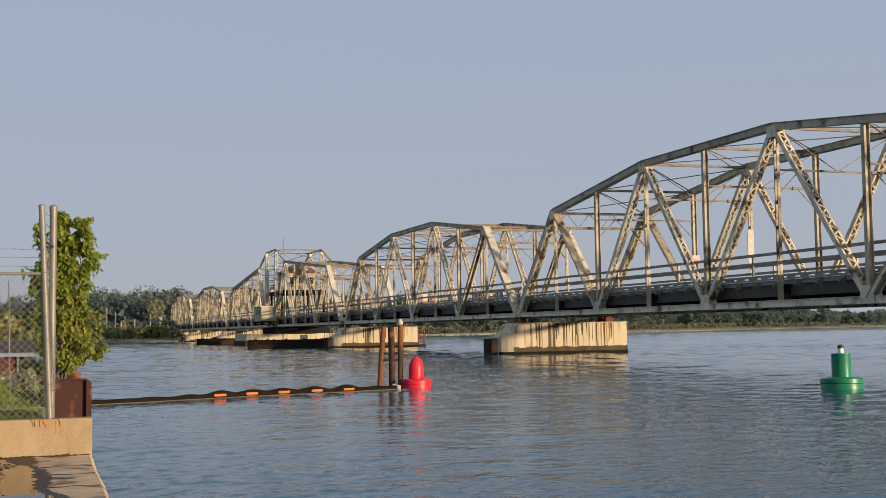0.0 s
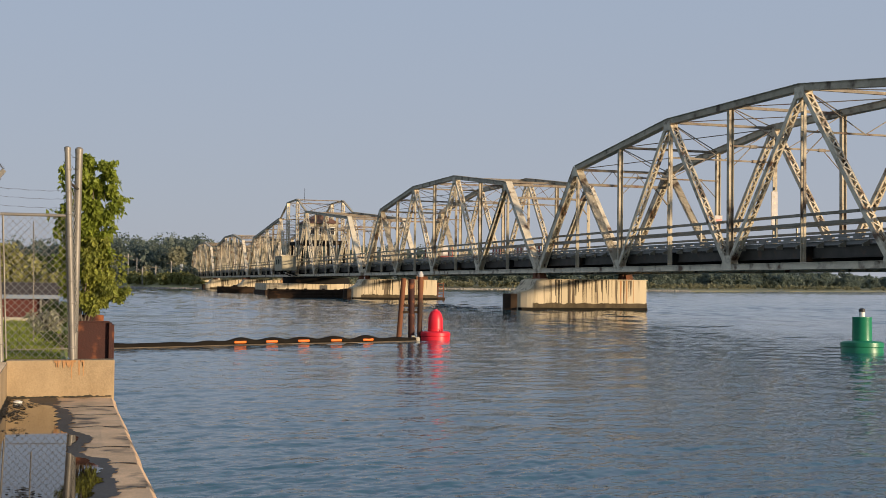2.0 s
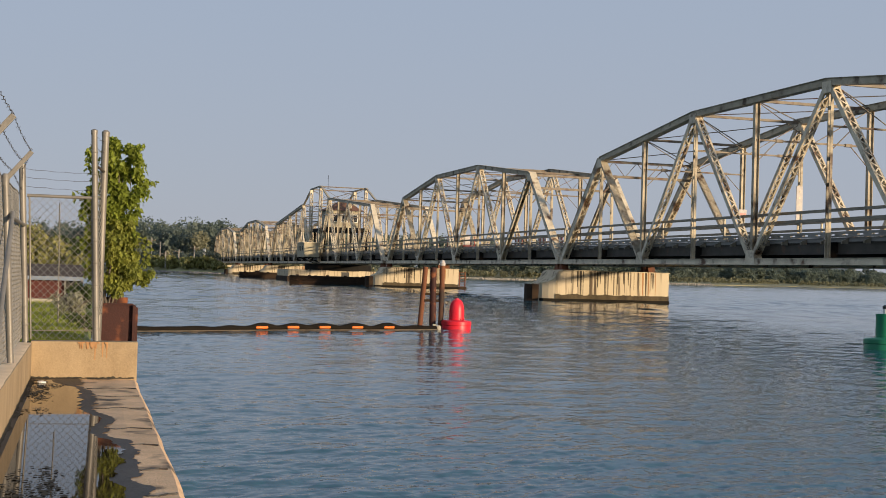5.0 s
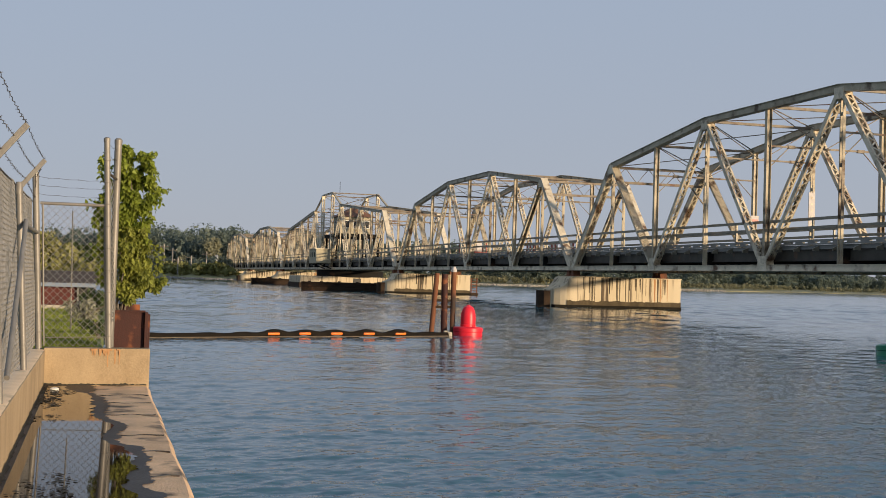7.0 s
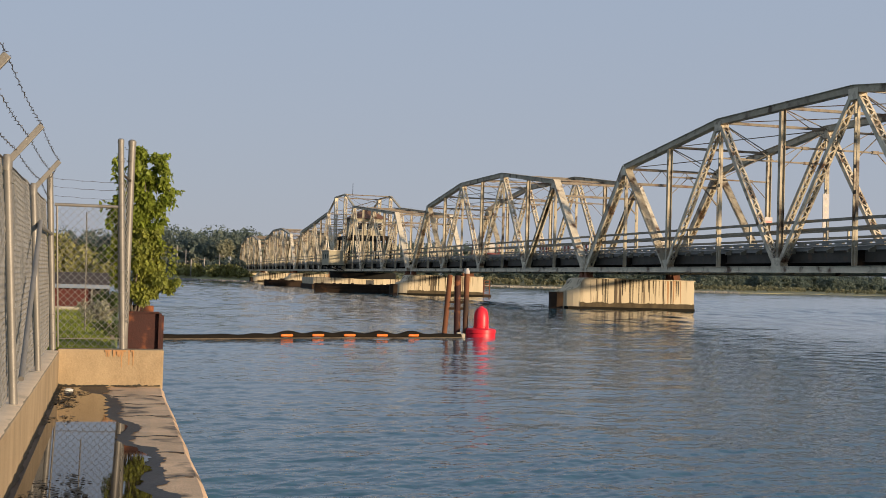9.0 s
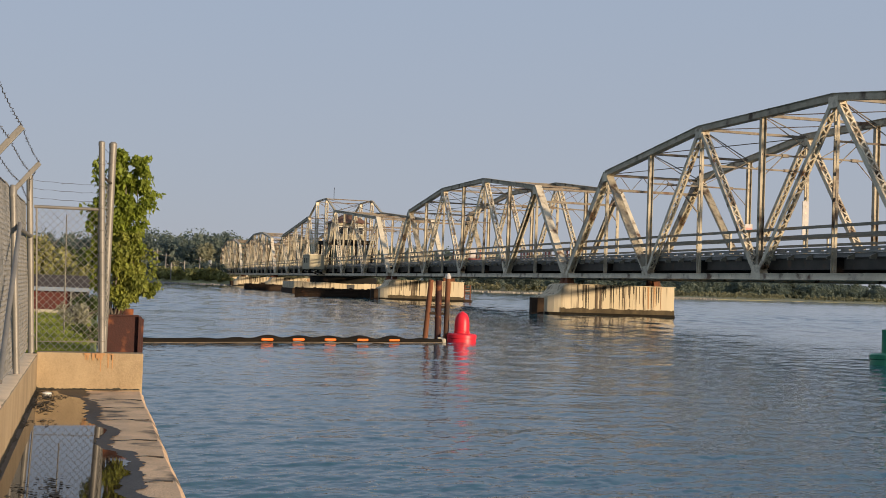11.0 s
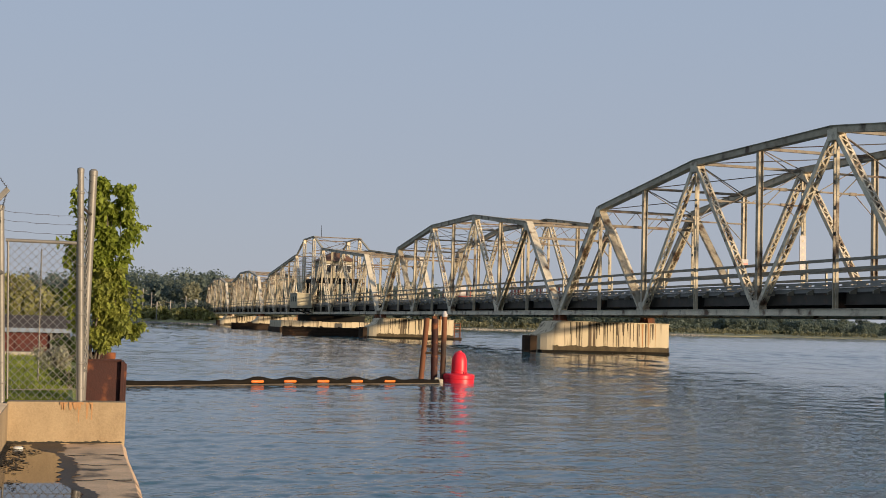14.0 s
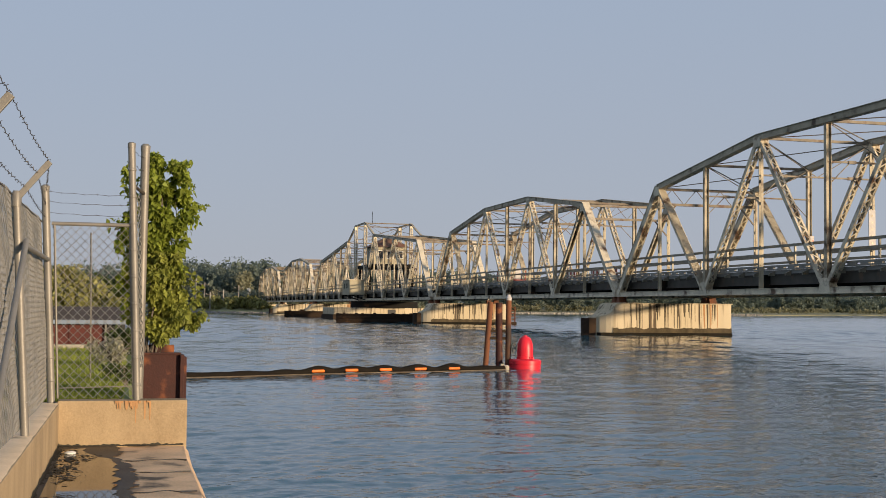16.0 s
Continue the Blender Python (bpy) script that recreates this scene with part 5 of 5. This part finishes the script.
def low_shed():
    root = thing("low_shed", "low red-brown shed with a pale blue-grey fascia", "shed", (56.5, -38.5, 0.88))
    part("wall", B().box((-3.0, -4.0, 0), (0, 1.0, 0.62)).mesh("wall", BRICK), root)
    part("fascia", B().box((-3.0, -4.1, 0.61), (0.28, 1.5, 0.72)).mesh("fascia", BLUEGREY), root)
    # solid black block: the shade inside the open bay is its colour
    part("opening", B().box((-2.9, 1.0, 0.0), (-0.3, 1.48, 0.62)).mesh("opening", BLACK), root, "dark open bay")
    r = B().quadbox([(-3.2, -4.2, 0.72), (0.2, -4.2, 0.72), (0.2, 1.55, 0.72), (-3.2, 1.55, 0.72), (-3.2, -4.2, 1.05), (-1.2, -4.2, 1.05), (-1.2, 1.45, 1.05), (-3.2, 1.45, 1.05)])
    part("roof", r.mesh("roof", ROOFD), root, "brown felt roof")
    part("plinth", B().box((0, -4.0, -0.02), (0.5, 1.0, 0.10)).mesh("plinth", SAND), root, "pale sandy base")
    part("post", B().box((0.05, 0.98, 0), (0.10, 1.03, 0.70)).mesh("post", GALV), root)
    for i in range(5):
        part("panel_rib", B().box((0, -3.9 + i * 1.0, 0), (0.035, -3.84 + i * 1.0, 0.62)).mesh("panel_rib", BRICK), root)


low_shed()


def shrub(name, x, y, w, h, n, size, mat, label, seed):
    root = thing(name, label, "shrub", (x, y, 0.86))
    r = random.Random(seed)
    s = B()
    for _ in range(6):
        s.tube([(0, 0, 0), (r.gauss(0, w * 0.2), r.gauss(0, w * 0.2), h * 0.4), (r.gauss(0, w * 0.45), r.gauss(0, w * 0.45), h * 0.8)], [0.05, 0.035, 0.012], 6)
    part("trunk", s.mesh("trunk", BARK), root)
    c = B()
    for _ in range(9):
        q = w * r.uniform(0.35, 0.55)
        leaves(c, r, (r.gauss(0, w * 0.35), r.gauss(0, w * 0.45), h * r.uniform(0.3, 0.8)), (q, q, h * 0.22), n // 9, size)
    part("crown", c.mesh("crown", mat), root)


LEAF_DRY = leaf_mat("dry_grey_leaf", (0.34, 0.32, 0.23), (0.17, 0.175, 0.10), 0.3)
# the first, low bush is added to stand for shade on the grass
shrub("bush", 71.4, -36.95, 0.22, 0.36, 700, 0.05, LEAF_DK, "low dark bush added as shade on the lawn behind the gate", 51)
shrub("bush", 66.8, -37.15, 0.30, 0.58, 900, 0.06, LEAF_DRY, "pale dried bush on the lawn", 53)
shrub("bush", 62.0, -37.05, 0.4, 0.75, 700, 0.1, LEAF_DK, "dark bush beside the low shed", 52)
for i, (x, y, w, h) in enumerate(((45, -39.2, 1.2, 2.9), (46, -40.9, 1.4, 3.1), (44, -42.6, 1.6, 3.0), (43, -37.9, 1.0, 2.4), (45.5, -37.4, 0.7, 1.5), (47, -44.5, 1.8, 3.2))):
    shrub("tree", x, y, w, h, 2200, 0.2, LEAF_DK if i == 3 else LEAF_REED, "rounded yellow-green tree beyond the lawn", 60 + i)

# ---- in the water ----


def red_buoy():
    root = thing("red_buoy", "bright red moulded nun buoy floating on its collar", "buoy", (49.4, -23.84, -0.03))
    part("collar", B().lathe([(0.40, -0.2), (0.52, -0.18), (0.54, -0.02), (0.53, 0.13), (0.55, 0.15), (0.55, 0.27), (0.50, 0.31), (0.30, 0.33)], 40).mesh("collar", RED, True), root)
    part("nun", B().lathe([(0.29, 0.31), (0.29, 0.40), (0.275, 0.41), (0.275, 0.66), (0.262, 0.80), (0.232, 0.92), (0.185, 1.02), (0.12, 1.075), (0.075, 1.09), (0.07, 1.12), (0.03, 1.125)], 36).mesh("nun", RED, True), root)
    part("lifting_eye", B().tube([(0.36, 0.12, 0.31), (0.36, 0.12, 0.39), (0.40, 0.16, 0.39), (0.40, 0.16, 0.31)], 0.02, 8).mesh("lifting_eye", RED, True), root)


def green_buoy():
    root = thing("green_buoy", "green moulded can buoy with a small lantern", "buoy", (58.9, -12.45, 0))
    part("collar", B().lathe([(0.5, -0.25), (0.64, -0.2), (0.66, 0.0), (0.64, 0.14), (0.67, 0.16), (0.67, 0.29), (0.60, 0.34), (0.30, 0.36)], 40).mesh("collar", GREEN, True), root)
    part("can", B().lathe([(0.30, 0.34), (0.305, 0.4), (0.30, 1.05), (0.31, 1.08), (0.31, 1.11), (0.2, 1.12)], 36).mesh("can", GREEN, True), root)
    part("lantern", B().lathe([(0.09, 1.12), (0.09, 1.27), (0.07, 1.29)], 20).mesh("lantern", WHITE, True), root, "small white lantern body")
    part("lantern_cap", B().lathe([(0.10, 1.28), (0.10, 1.36), (0.05, 1.40)], 20).mesh("lantern_cap", BLACK, True), root, "black lantern cap")
    root.rotation_euler = (radians(-1.5), radians(-2.5), 0)


red_buoy()
green_buoy()


def dolphin():
    root = thing("mooring_dolphin", "rusty steel dolphin of three pipes standing in the water", "dolphin", (49.0, -24.6, 0))
    part("raker", B().tube([(-0.2, -0.54, -1), (0.0, -0.36, 2.22)], 0.095, 14).mesh("raker", RUST_PILE, True), root, "leaning rusty raker")
    part("pipe_column", B().tube([(0.0, -0.03, -1), (0.0, -0.06, 2.2)], 0.12, 14).mesh("pipe_column", RUST, True), root)
    c = part("pipe_column", B().tube([(0.1, 0.24, -1), (0.1, 0.26, 2.30)], 0.095, 14).mesh("pipe_column", RUST_PILE, True), root)
    part("cap", B().lathe([(0.10, 0), (0.11, 0.09), (0.09, 0.11), (0.05, 0.2)], 18, (0.1, 0.26, 2.28)).mesh("cap", SIGNW, True), c, "pale pile cap")
    for z in (0.98, 1.22):
        part("brace", B().beam((-0.05, -0.46, z), (0.08, 0.2, z), 0.09, 0.08, side=(0, 0, 1)).mesh("brace", TIMBER), root)
    part("float_block", B().lathe([(0.09, -0.05), (0.12, 0.0), (0.12, 0.12), (0.08, 0.15)], 16, (1.75, -0.35, 0)).mesh("float_block", SAND, True), root, "pale weathered float tied to the piles")
    part("float_block", B().box((1.85, -0.58, -0.05), (1.97, -0.46, 0.2)).mesh("float_block", SAND, bevel=0.02), root, "pale weathered board tied to the piles")


dolphin()


def boom():
    root = thing("floating_boom", "black floating boom with orange floats across the inlet", "boom")
    a, c = Vector((55.3, -37.0, 0.03)), Vector((50.95, -25.1, 0.03))
    n = 120
    L = (c - a).length
    side = Vector((c.y - a.y, a.x - c.x, 0)).normalized()
    t0 = [(y - a.y) / (c.y - a.y) for y in (-31.5, -30.42, -29.33, -28.2, -27.05)]
    pts, rad = [], []
    for i in range(n + 1):
        k = i / n
        p = a.lerp(c, k) + side * 0.12 * math.sin(k * 9)
        up = max([math.exp(-((k - q) * L / 0.45) ** 2) for q in t0] + [0.0])
        p.z = 0.05 + 0.085 * up + 0.012 * math.sin(k * 70)
        pts.append(p)
        rad.append(0.105 + 0.014 * math.sin(k * 55))
    part("tube", B().tube(pts, rad, 10).mesh("tube", BOOM, True), root, "black fabric tube")
    part("skirt", B().tube([p + side * 0.12 + Vector((0, 0, 0.0 - p.z + 0.015)) for p in pts], 0.022, 6).mesh("skirt", SKIRT, True), root, "sun-bleached brown skirt edge")
    for q in t0:
        p = a.lerp(c, q) + side * (0.12 * math.sin(q * 9) + 0.085)
        d = (c - a).normalized()
        part("float", B().tube([p + d * k + Vector((0, 0, 0.075)) for k in (-0.22, -0.19, 0.19, 0.22)], [0.02, 0.046, 0.046, 0.02], 10).mesh("float", ORANGE, True), root, "orange float")


boom()
